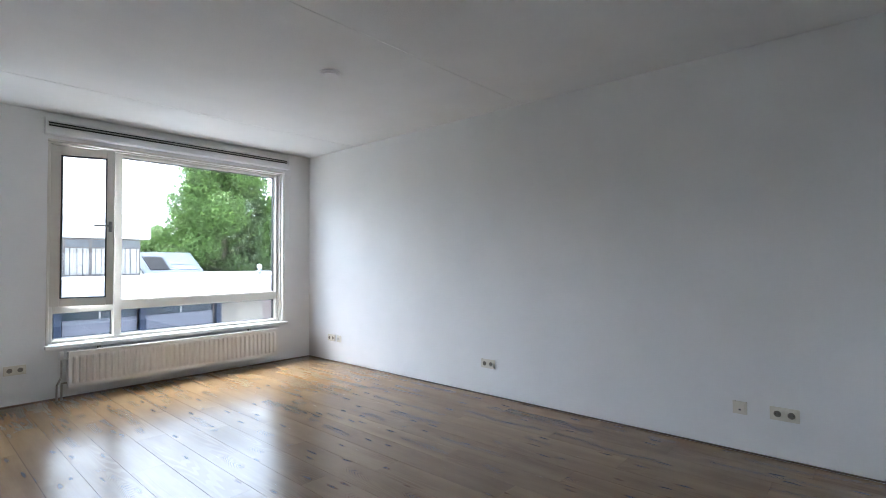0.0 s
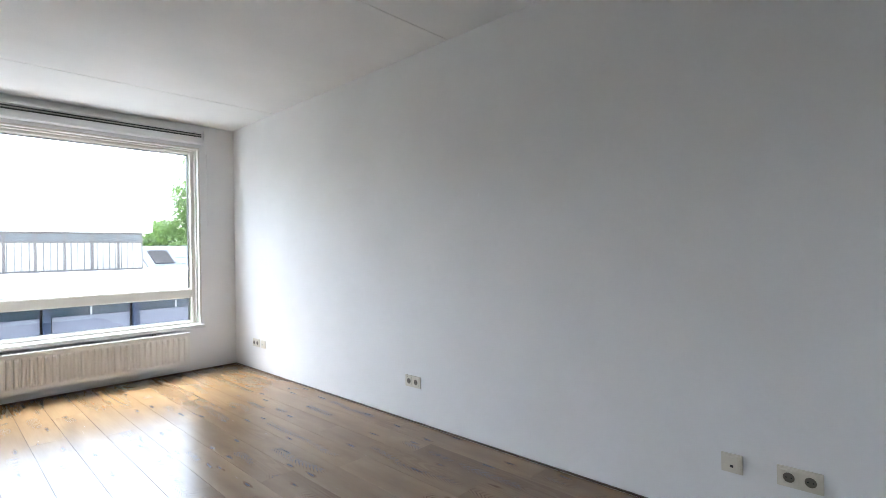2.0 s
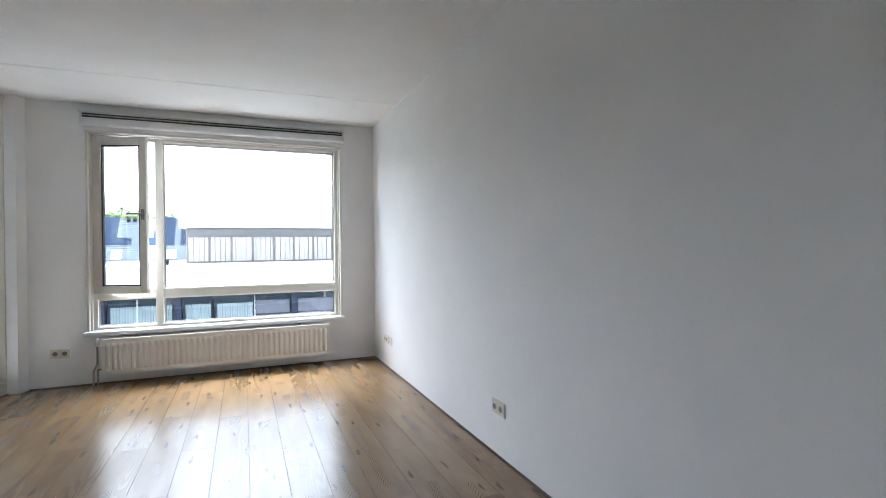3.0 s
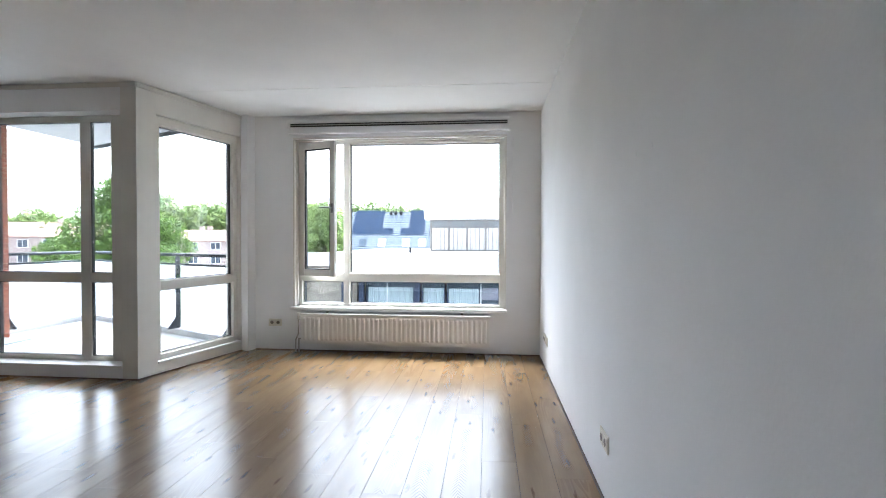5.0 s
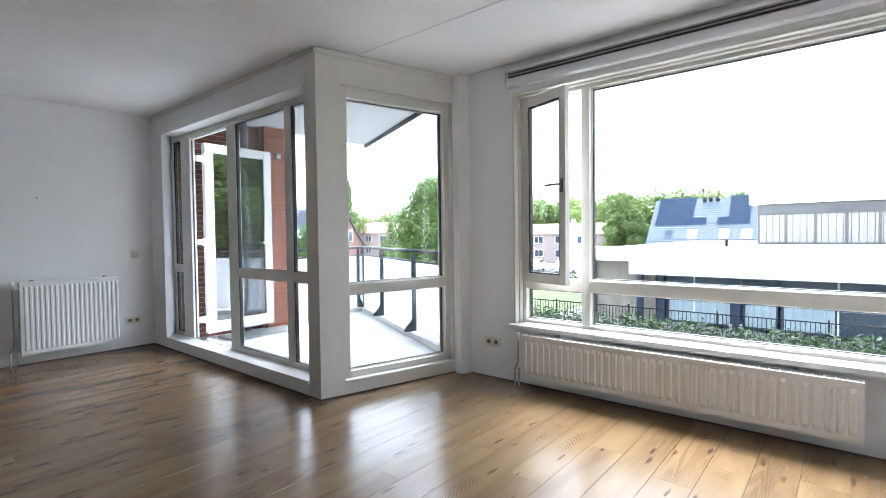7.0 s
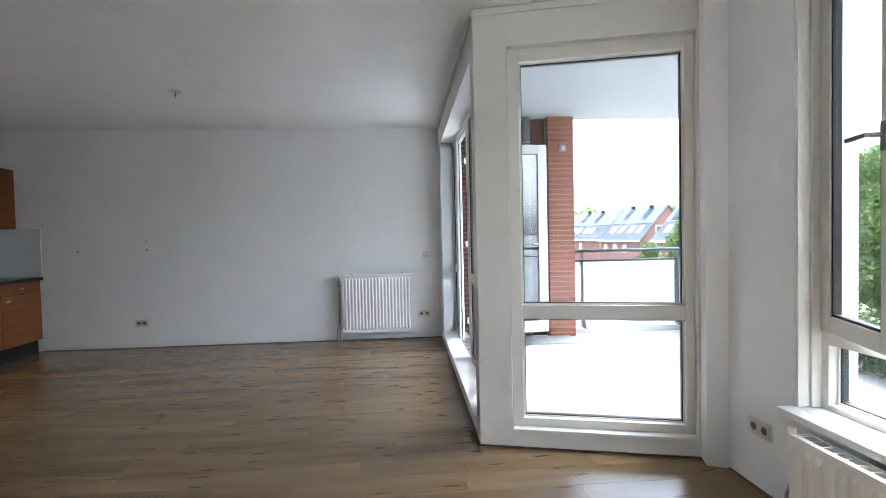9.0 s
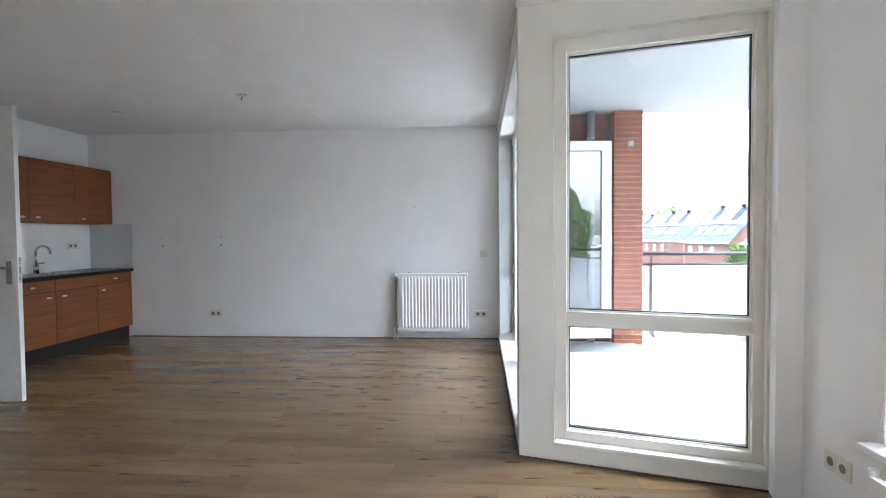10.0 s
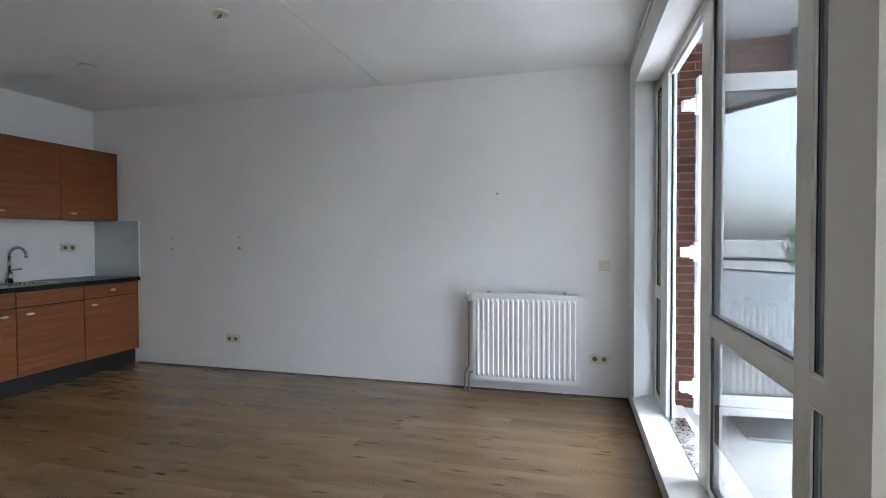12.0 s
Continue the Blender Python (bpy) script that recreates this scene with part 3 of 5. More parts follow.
# ---- things in the room ----
def radiator(name, m, w, h, pitch, enamel, label, group=""):
    """Panel radiator; local x along the wall, wall face at y = 0, bottom at z = 0."""
    rad = thing(name, m, label, "radiator", group)
    d0, d1 = -0.045, -0.145
    bm = bmesh.new()
    n = max(4, int((w - 0.04) / pitch))
    p = (w - 0.04) / n
    prof = [(0.0, 0.0)]
    for i in range(n):
        x = 0.02 + i * p
        prof += [(x + 0.14 * p, 0.0), (x + 0.26 * p, -0.008), (x + 0.36 * p, -0.011), (x + 0.64 * p, -0.011), (x + 0.74 * p, -0.008), (x + 0.86 * p, 0.0)]
    prof.append((w, 0.0))
    zs = [(0.0, 0.0), (0.035, 0.0), (0.06, 1.0), (h - 0.06, 1.0), (h - 0.035, 0.0), (h, 0.0)]
    grid = [[bm.verts.new((x, d1 + y * k, z)) for x, y in prof] for z, k in zs]
    for a, b in zip(grid, grid[1:]):
        for i in range(len(prof) - 1):
            bm.faces.new((a[i], a[i + 1], b[i + 1], b[i]))
    box(bm, 0, w, d1 + 0.001, d1 + 0.016, 0, h)
    part("front_panel", bm, enamel, rad)
    part("back_panel", boxes((0.01, w - 0.01, d0 - 0.014, d0, 0.01, h - 0.01), bevel=0.003), enamel, rad)
    fins = bmesh.new()
    for i in range(int(w / 0.04)):
        box(fins, 0.03 + i * 0.04, 0.034 + i * 0.04, d1 + 0.018, d0 - 0.016, 0.05, h - 0.05)
    part("convector_fins", fins, M["pipe"], rad)
    for x in (0.0, w - 0.006):
        part("side_cover", boxes((x, x + 0.006, d1 + 0.017, d0 - 0.015, 0.02, h - 0.004), bevel=0.001), enamel, rad)
    top = boxes((0.008, w - 0.008, d1 + 0.018, d1 + 0.026, h - 0.012, h), (0.008, w - 0.008, d0 - 0.026, d0 - 0.018, h - 0.012, h))
    for i in range(int(w / 0.05)):
        box(top, 0.02 + i * 0.05, 0.028 + i * 0.05, d1 + 0.027, d0 - 0.027, h - 0.011, h - 0.003)
    part("top_grille", top, enamel, rad)
    for x in (w * 0.12, w * 0.85):
        part("bracket", boxes((x, x + 0.025, d0 + 0.001, 0, h * 0.2, h + 0.012), bevel=0.002), M["pipe"], rad)
    vz = h - 0.05
    v = rod(bmesh.new(), (-0.045, -0.095, vz - 0.02), (-0.045, -0.095, vz + 0.055), 0.016, 14)
    rod(v, (-0.045, -0.095, vz - 0.015), (0.0, -0.095, vz - 0.015), 0.009)
    part("valve", v, M["enamel_white"], rad, "white thermostatic valve knob")
    base = -m.translation.z
    part("supply_pipe", tube([(-0.045, -0.095, vz - 0.02), (-0.045, -0.095, 0.10), (-0.075, -0.095, 0.03), (-0.075, -0.095, base)], 0.008), M["pipe"], rad, "bare grey heating pipe")
    part("return_pipe", tube([(0.002, -0.095, 0.045), (-0.04, -0.095, 0.045), (-0.04, -0.095, base)], 0.008), M["pipe"], rad, "bare grey heating pipe")
    return rad


radiator("radiator", pose(-2.575, 0, 0.105), 2.04, 0.325, 0.049, M["enamel"], "long low cream panel radiator under the wide window", "radiators")
radiator("radiator", pose(XW, -2.475, 0.115, 0, 0, 90), 0.835, 0.70, 0.038, M["enamel_white"], "square white panel radiator with pipes on the end wall", "radiators")


def disc(bm, x, z, y0, y1, r, seg=20):
    rod(bm, (x, y0, z), (x, y1, z), r, seg)
    return bm


def outlet(m, count, label, kind="socket"):
    """Wall plate facing local -y, centred on the origin."""
    ob = thing({"socket": "wall_socket", "switch": "light_switch", "blank": "telephone_socket", "coax": "aerial_socket"}[kind], m, label,
               {"socket": "socket", "switch": "switch", "blank": "socket", "coax": "socket"}[kind], "cream wall fittings")
    pitch = 0.071
    w = pitch * count + 0.010
    part("plate", boxes((-w / 2, w / 2, -0.009, 0, -0.0405, 0.0405), bevel=0.003), M["cream"], ob)
    for i in range(count):
        x = (i - (count - 1) / 2) * pitch
        part("insert", boxes((x - 0.028, x + 0.028, -0.012, -0.008, -0.028, 0.028), bevel=0.0015), M["cream"], ob)
        if kind == "socket":
            # the recess shade is the dark colour of a flat disc on the insert
            part("well", disc(bmesh.new(), x, 0, -0.0125, -0.010, 0.0195), M["socket"], ob, "shadowed round socket well")
            pins = disc(bmesh.new(), x - 0.0085, 0, -0.0135, -0.0125, 0.0028, 8)
            disc(pins, x + 0.0085, 0, -0.0135, -0.0125, 0.0028, 8)
            part("pin_holes", pins, M["dark"], ob)
        elif kind == "switch":
            part("rocker", boxes((x - 0.023, x + 0.023, -0.017, -0.011, -0.023, 0.023), bevel=0.002), M["cream"], ob)
        elif kind == "coax":
            part("plug_hole", disc(bmesh.new(), x, 0, -0.020, -0.011, 0.008), M["steel"], ob)
        else:
            part("jack", boxes((x - 0.006, x + 0.006, -0.0135, -0.0115, -0.016, -0.006)), M["dark"], ob)
    return ob


EAST, NORTH, WEST, SOUTH = -90, 0, 90, 180
outlet(pose(0, -0.50, 0.288, 0, 0, EAST), 2, "cream double wall socket low on the white wall")
outlet(pose(0, -0.655, 0.287, 0, 0, EAST), 1, "cream aerial socket beside a double socket", "coax")
outlet(pose(0, -2.905, 0.289, 0, 0, EAST), 2, "cream double wall socket low on the white wall")
outlet(pose(0, -4.905, 0.279, 0, 0, EAST), 1, "cream square telephone socket low on the wall", "blank")
outlet(pose(0, -5.142, 0.281, 0, 0, EAST), 2, "cream double wall socket low on the white wall")
outlet(pose(-2.924, 0, 0.307), 2, "cream double wall socket beside the window radiator")
outlet(pose(XW, -1.487, 0.306, 0, 0, WEST), 2, "cream double wall socket beside the square radiator")
outlet(pose(XW, -4.866, 0.300, 0, 0, WEST), 2, "cream double wall socket on the bare end wall")
outlet(pose(XW, -1.452, 1.045, 0, 0, WEST), 1, "cream light switch near the balcony front", "switch")
outlet(pose(-6.48, -6.545, 1.182, 0, 0, SOUTH), 2, "cream double wall socket above the worktop")

# ceiling fittings
det = thing("smoke_detector", pose(-1.55, -2.65, H), "round white ceiling cover plate", "ceiling plate")
part("cover", rod(bmesh.new(), (0, 0, 0), (0, 0, -0.014), 0.075, 32, 0.066), M["upvc"], det)
part("rim", rod(bmesh.new(), (0, 0, -0.014), (0, 0, -0.020), 0.058, 32, 0.05), M["upvc"], det)
rose = thing("ceiling_outlet", pose(-5.225, -3.70, H), "ceiling lamp outlet with a hook and loose wires", "lamp outlet")
part("cap", rod(bmesh.new(), (0, 0, 0), (0, 0, -0.012), 0.05, 28, 0.044), M["cream"], rose)
part("hook", tube([(0, 0, -0.01), (0, 0, -0.03), (0.015, 0, -0.042), (0.028, 0, -0.032)], 0.0025, 6), M["steel"], rose)
part("wires", tube([(0.01, 0.01, -0.012), (0.03, 0.02, -0.045), (0.05, 0.03, -0.040), (0.07, 0.03, -0.07)], 0.003, 6), M["dark"], rose, "short dark loose wires")
cap = thing("ceiling_outlet", pose(-5.71, -5.31, H), "flat white blanked ceiling outlet", "lamp outlet")
part("cap", rod(bmesh.new(), (0, 0, 0), (0, 0, -0.012), 0.06, 28, 0.052), M["upvc"], cap)

# filled fixing holes on the end wall, screw marks on the long wall
for y, z in ((-5.574, 1.27), (-5.563, 1.163), (-4.78, 1.279), (-4.783, 1.172), (-2.297, 1.631)):
    ob = part("wall_plug", disc(bmesh.new(), 0, 0, -0.003, 0, 0.014 if z < 1.2 else 0.009, 12), M["pipe"])
    ob.matrix_world = pose(XW, y, z, 0, 0, WEST)
    tagged(ob, "small grey filled fixing hole in the wall", "wall plug", "filled holes")
for y, z in ((-3.346, 1.557), (-3.534, 1.557), (-0.765, 1.90)):
    ob = part("wall_nail", boxes((-0.0015, 0.0015, -0.003, 0, -0.010, 0.010), bevel=0.0005), M["upvc"])
    ob.matrix_world = pose(0, y, z, 0, 0, EAST)
    tagged(ob, "tiny white picture nail in the plaster", "nail", "picture nails")

# ventilation strip over the wide window
vent = thing("ventilation_grille", pose(-2.745, 0, 2.395), "long white window ventilation strip with a dark slot", "grille")
VW = 2.41
part("body", boxes((0, VW, -0.055, -0.001, 0, 0.055), (0, VW, -0.042, -0.001, 0.055, 0.14), bevel=0.004), M["upvc"], vent)
part("upper_rail", boxes((0.002, VW - 0.002, -0.062, -0.043, 0.118, 0.142), bevel=0.004), M["upvc"], vent)
part("lower_lip", boxes((0.002, VW - 0.002, -0.068, -0.056, 0.004, 0.024), bevel=0.004), M["upvc"], vent)
part("slot", boxes((0.02, VW - 0.02, -0.048, -0.0425, 0.074, 0.110)), M["dark"], vent, "dark air slot")
part("slot_bar", boxes((0.02, VW - 0.02, -0.056, -0.049, 0.087, 0.096)), M["pipe"], vent)
for x in (-0.004, VW):
    part("end_cap", boxes((x, x + 0.004, -0.064, 0, -0.002, 0.144), bevel=0.001), M["upvc"], vent)
structure("trim", boxes((XW + 0.003, -3.60, YB - 0.012, YB - 0.001, 2.555, 2.594), bevel=0.002), M["lacquer"], "cream painted ceiling trim over the balcony front", "trim")
tr = structure("trim_slanted", boxes((0.0, SLEN, -0.012, -0.001, 2.555, 2.594), bevel=0.002), M["lacquer"], "cream painted ceiling trim over the slanted window", "trim")
tr.matrix_world = SLANT

cord = tagged(part("pull_cord", rod(bmesh.new(), (0, 0, 0), (0, 0, 0.78), 0.0028, 8), M["upvc"]), "thin white cord hanging beside the window", "cord")
cord.location = (-0.295, -0.012, 1.53)
hook = tagged(part("cord_hook", boxes((-0.303, -0.287, -0.018, 0, 2.305, 2.325), bevel=0.003), M["upvc"]), "small white plastic cord hook on the wall", "hook")

# ---- doors ----
leaf = thing("balcony_door", pose(-6.20, -0.925, 0.128, 0, 0, 95.5), "white glazed balcony door standing wide open outside", "door")
LW, LH = 0.87, 2.16
part("leaf_frame", boxes((0, 0.105, -0.03, 0.03, 0, LH), (LW - 0.105, LW, -0.03, 0.03, 0, LH), (0.105, LW - 0.105, -0.03, 0.03, 0, 0.13), (0.105, LW - 0.105, -0.03, 0.03, LH - 0.105, LH), bevel=0.004), M["upvc"], leaf)
pane(leaf, 0.10, LW - 0.10, 0, 0.125, LH - 0.10, glass="door_glass", beads=False)
for s in (-1, 1):
    hb = boxes((LW - 0.068, LW - 0.038, min(s * 0.03, s * 0.038), max(s * 0.03, s * 0.038), 0.88, 1.10), bevel=0.003)
    rod(hb, (LW - 0.053, s * 0.036, 1.02), (LW - 0.053, s * 0.075, 1.02), 0.009)
    box(hb, LW - 0.175, LW - 0.042, min(s * 0.068, s * 0.086), max(s * 0.068, s * 0.086), 1.010, 1.030, bevel=0.005)
    part("handle", hb, M["upvc"], leaf, "white lever handle on a long plate")
for z in (0.13, 1.0, 1.93):
    hg = boxes((-0.050, 0.012, -0.052, -0.030, z, z + 0.085), (-0.100, -0.022, -0.055, 0.0, z + 0.01, z + 0.075), bevel=0.004)
    rod(hg, (-0.018, -0.048, z - 0.02), (-0.018, -0.048, z + 0.105), 0.013, 12)
    part("hinge", hg, M["upvc"], leaf, "chunky white hinge")

part("door_jamb", boxes((-6.104, -6.092, -1.116, -1.064, 0.124, 2.30), (-6.0915, -6.078, -1.085, -1.066, 0.124, 2.30), (-6.104, -5.263, -1.10, -1.064, 2.284, 2.304), bevel=0.002), M["upvc"], gf, "white stepped door jamb")

# dark jamb grooves drawn as thin black strips that stand for their shade
part("door_seal", boxes((-6.0918, -6.0885, -1.094, -1.087, 0.124, 2.28), (-5.266, -5.2625, -1.09, -1.082, 0.124, 2.30)), M["gasket"], gf, "thin black line for the dark jamb groove")

hd = thing("hall_door", pose(-4.245, -5.995, 0.006, 0, 0, 95), "pale grey flush inner door standing open", "door")
part("leaf", boxes((0, 0.93, -0.02, 0.02, 0, 2.305), bevel=0.003), M["sill"], hd)
for s in (-1, 1):
    hb = boxes((0.845, 0.885, min(s * 0.02, s * 0.027), max(s * 0.02, s * 0.027), 0.92, 1.10), bevel=0.003)
    rod(hb, (0.865, s * 0.026, 1.05), (0.865, s * 0.062, 1.05), 0.009)
    box(hb, 0.74, 0.876, min(s * 0.054, s * 0.072), max(s * 0.054, s * 0.072), 1.041, 1.059, bevel=0.005)
    part("handle", hb, M["handle_metal"], hd, "brushed steel lever handle on a plate")
part("lock_plate", boxes((0.9302, 0.932, -0.010, 0.010, 0.93, 1.13)), M["steel"], hd)
for z in (0.25, 1.1, 1.95):
    part("hinge", rod(bmesh.new(), (0.0, 0.026, z), (0.0, 0.026, z + 0.09), 0.008), M["steel"], hd)
structure("door_frame", boxes((-4.22, -4.19, -6.155, -5.985, 0, 2.33), (-3.33, -3.30, -6.155, -5.985, 0, 2.33), (-4.22, -3.30, -6.155, -5.985, 2.33, 2.36), bevel=0.003), M["lacquer"], "cream painted hall door frame", "door frame")

# ---- kitchen ----
KF = -5.995      # face of the lower fronts
KB = -6.548


def pull(x, z, y):
    """Small oval chrome pull."""
    bm = bmesh.new()
    bmesh.ops.create_uvsphere(bm, u_segments=16, v_segments=8, radius=1.0, matrix=Matrix.Translation((x, y + 0.014, z)) @ Matrix.Diagonal((0.034, 0.011, 0.011, 1)))
    rod(bm, (x - 0.016, y, z), (x - 0.016, y + 0.012, z), 0.004, 8)
    rod(bm, (x + 0.016, y, z), (x + 0.016, y + 0.012, z), 0.004, 8)
    for f in bm.faces:
        f.smooth = True
    return bm


def base_unit(x0, x1, drawer_pull, door_pull):
    u = thing("base_cabinet", pose(x0, KF, 0), "cherry-wood kitchen base cabinet on a dark plinth", "cabinet", "kitchen base cabinets")
    w, d = x1 - x0, KB - KF
    part("body", boxes((0.002, w - 0.002, d, -0.021, 0.15, 0.842)), M["carcass"], u)
    drawer = part("drawer_front", boxes((0.0045, w - 0.0045, -0.019, 0, 0.718, 0.836), bevel=0.002), M["cherry"], u)
    door = part("door", boxes((0.0045, w - 0.0045, -0.019, 0, 0.153, 0.706), bevel=0.002), M["cherry"], u)
    if drawer_pull:
        part("handle", pull(w * 0.5, 0.778, 0), M["satin"], drawer, "small oval chrome pull")
    part("handle", pull(door_pull * w, 0.655, 0), M["satin"], door, "small oval chrome pull")
    part("plinth", boxes((-0.022 if x0 < -6.7 else 0, w, -0.075, -0.055, 0, 0.148)), M["plinth"], u, "black kick plate")
    return u


base_unit(-6.748, -6.195, True, 0.85)
base_unit(-6.195, -5.632, False, 0.83)
base_unit(-5.632, -5.07, True, 0.17)
structure("filler_strip", boxes((XW + 0.001, -6.750, KF - 0.5, KF - 0.004, 0.15, 0.842)), M["cherry"], "narrow cherry-wood filler strip against the wall", "trim")


def wall_unit(x0, x1, at):
    u = thing("wall_cabinet", pose(x0, -6.235, 1.452), "cherry-wood kitchen wall cabinet", "cabinet", "kitchen wall cabinets")
    w, h = x1 - x0, 0.688
    part("body", boxes((0.001, w - 0.001, KB + 6.235, -0.021, 0, h)), M["cherry"], u)
    door = part("door", boxes((0.002, w - 0.002, -0.019, 0, 0.002, h - 0.002), bevel=0.002), M["cherry"], u)
    part("handle", pull(w * at, 0.055, 0), M["satin"], door, "small oval chrome pull")
    return u


wall_unit(-6.765, -6.185, 0.82)
wall_unit(-6.185, -5.605, 0.86)
wall_unit(-5.605, -5.025, 0.16)

top = thing("worktop", pose(XW, KF, 0.845), "dark speckled kitchen worktop with an inset sink", "worktop")
SX0, SX1 = 0.72, 1.12
part("slab", boxes((0.002, SX0, -0.552, 0.025, 0, 0.038), (SX1, 1.70, -0.552, 0.025, 0, 0.038), (SX0, SX1, -0.552, -0.47, 0, 0.038), (SX0, SX1, -0.11, 0.025, 0, 0.038)), M["worktop"], top)
part("edge_strip", boxes((0.002, 1.70, 0.0255, 0.029, 0.002, 0.036), bevel=0.001), M["worktop"], top)
sink = part("sink", boxes((SX0 - 0.02, SX1 + 0.3, -0.485, -0.47, 0.0385, 0.043), (SX0 - 0.02, SX1 + 0.3, -0.11, -0.095, 0.0385, 0.043), (SX0 - 0.02, SX0 + 0.012, -0.47, -0.11, 0.0385, 0.043),
                          (SX1 - 0.012, SX1 + 0.3, -0.47, -0.11, 0.0385, 0.043), (SX0 + 0.002, SX0 + 0.008, -0.468, -0.112, -0.14, 0.038), (SX1 - 0.008, SX1 - 0.002, -0.468, -0.112, -0.14, 0.038),
                          (SX0 + 0.008, SX1 - 0.008, -0.468, -0.462, -0.14, 0.038), (SX0 + 0.008, SX1 - 0.008, -0.118, -0.112, -0.14, 0.038), (SX0 + 0.002, SX1 - 0.002, -0.468, -0.112, -0.146, -0.140)), M["steel"], top, "stainless steel inset sink and drainer")
for i in range(6):
    part("drainer_rib", boxes((SX1 + 0.03, SX1 + 0.27, -0.43 + i * 0.055, -0.415 + i * 0.055, 0.0432, 0.0455), bevel=0.001), M["steel"], sink)

tap = thing("kitchen_tap", pose(-5.905, -6.475, 0.883), "chrome kitchen mixer tap with a swan neck", "tap")
part("base", rod(bmesh.new(), (0, 0, 0.0), (0, 0, 0.10), 0.029, 20, 0.025), M["chrome"], tap)
arc = [(0.0, 0.0, 0.10), (0.0, 0.0, 0.23)] + [(-0.025 * (1 - math.cos(a)), 0.066 * (1 - math.cos(a)), 0.235 + 0.075 * math.sin(a)) for a in (math.pi * k / 10 for k in range(1, 10))]
arc.append((arc[-1][0], arc[-1][1], arc[-1][2] - 0.035))
part("spout", tube(arc, 0.013, 14), M["chrome"], tap)
part("lever", tube([(0.0, 0.0, 0.105), (-0.03, 0.01, 0.115), (-0.085, 0.02, 0.118)], 0.007), M["chrome"], tap)

structure("splashback", boxes((XW + 0.011, -4.905, KB - 0.001, KB + 0.004, 0.884, 1.450)), M["upvc"], "white kitchen splashback panel on the back wall", "splashback")
structure("splashback_side", boxes((XW + 0.0005, XW + 0.010, KB, -5.975, 0.884, 1.450), bevel=0.001), M["splash"], "grey glossy splashback panel on the end wall", "splashback")
structure("splashback_trim", boxes((XW + 0.0005, XW + 0.012, -5.9745, -5.967, 0.884, 1.452)), M["upvc"], "white edge strip of the splashback", "trim")

# ---- balcony ----
E0, E1 = (-6.88, 2.03), (-3.36, 0.31)

structure("balcony_sill", boxes((-6.555, -3.80, -1.059, -0.985, -0.019, 0.088), (-6.555, -3.80, -0.984, -0.925, -0.019, 0.055), bevel=0.003), M["upvc"], "stepped white sill outside the balcony door", "trim")
structure("balcony_floor", prism([(-6.88, -1.055), (-3.80, -1.055), (-3.72, -1.02), (-3.47, 0.02), E1, E0], -0.24, -0.02), M["concrete"], "pale concrete balcony floor", "floor")
structure("balcony_soffit", prism([(-6.88, -1.03), (-3.80, -1.03), (-3.72, -1.0), (-3.47, 0.03), (-3.44, 0.36), (-6.76, 1.93)], 2.705, 2.95), M["soffit"], "pale painted underside of the balcony above", "ceiling")
RD = Vector((E1[0] - E0[0], E1[1] - E0[1], 0)).normalized()
RN = Vector((-RD.y, RD.x, 0))
structure("slab_edge", prism([(-6.76, 1.932), (-3.44, 0.362), (-3.42, 0.40), (-6.74, 1.97)], 2.66, 2.97), M["rail"], "dark metal edging of the balcony above", "trim")
k0, k1 = Vector((*E0, 0)) + RD * 0.10, Vector((*E1, 0))
structure("balcony_kerb", prism([tuple((k0 - RN * 0.13).xy), tuple((k1 - RN * 0.13).xy), tuple((k1 - RN * 0.02).xy), tuple((k0 - RN * 0.02).xy)], -0.02, 0.05), M["concrete"], "low pale concrete kerb along the balcony edge", "kerb")
structure("balcony_kerb_side", boxes((-6.86, -6.76, 0.42, 1.93, -0.02, 0.05), bevel=0.005), M["concrete"], "low pale concrete kerb along the balcony edge", "kerb")

rail = thing("balcony_railing", pose(0, 0, 0), "dark metal balcony railing with white panels", "railing")


def post(at, along):
    """Flat upright with a pointed head and a gusset foot."""
    bm = bmesh.new()
    along = Vector(along).normalized()
    nrm = Vector((-along.y, along.x, 0))
    foot = [(-0.028, 0.05), (0.13, 0.05), (0.13, 0.075), (0.028, 0.20), (0.028, 0.99), (0.0, 1.035), (-0.028, 0.99)]
    rings = []
    for s in (-0.007, 0.007):
        rings.append([bm.verts.new(Vector(at) + nrm * s + along * u + Vector((0, 0, z))) for u, z in foot])
    bm.faces.new(rings[0][::-1])
    bm.faces.new(rings[1])
    k = len(foot)
    for i in range(k):
        j = (i + 1) % k
        bm.faces.new((rings[0][i], rings[0][j], rings[1][j], rings[1][i]))
    bmesh.ops.recalc_face_normals(bm, faces=bm.faces)
    part("post", bm, M["rail"], rail)


line0 = Vector((*E0, 0)) + RD * 0.09 - RN * 0.075
for s in (0.0, 1.10, 2.42, 3.55):
    post(line0 + RD * s, RN * -1)
side = Vector((-6.81, 0, 0))
for y in (0.55, 1.82):
    post(side + Vector((0, y, 0)), (1, 0, 0))
for z, r in ((1.03, 0.021), (0.905, 0.013)):
    part("rail_bar", rod(bmesh.new(), line0 + Vector((0, 0, z)) - RD * 0.05, line0 + RD * 3.75 + Vector((0, 0, z)), r, 12), M["rail"], rail)
    part("rail_bar", rod(bmesh.new(), (-6.81, 0.38, z), (-6.81, 1.95, z), r, 12), M["rail"], rail)
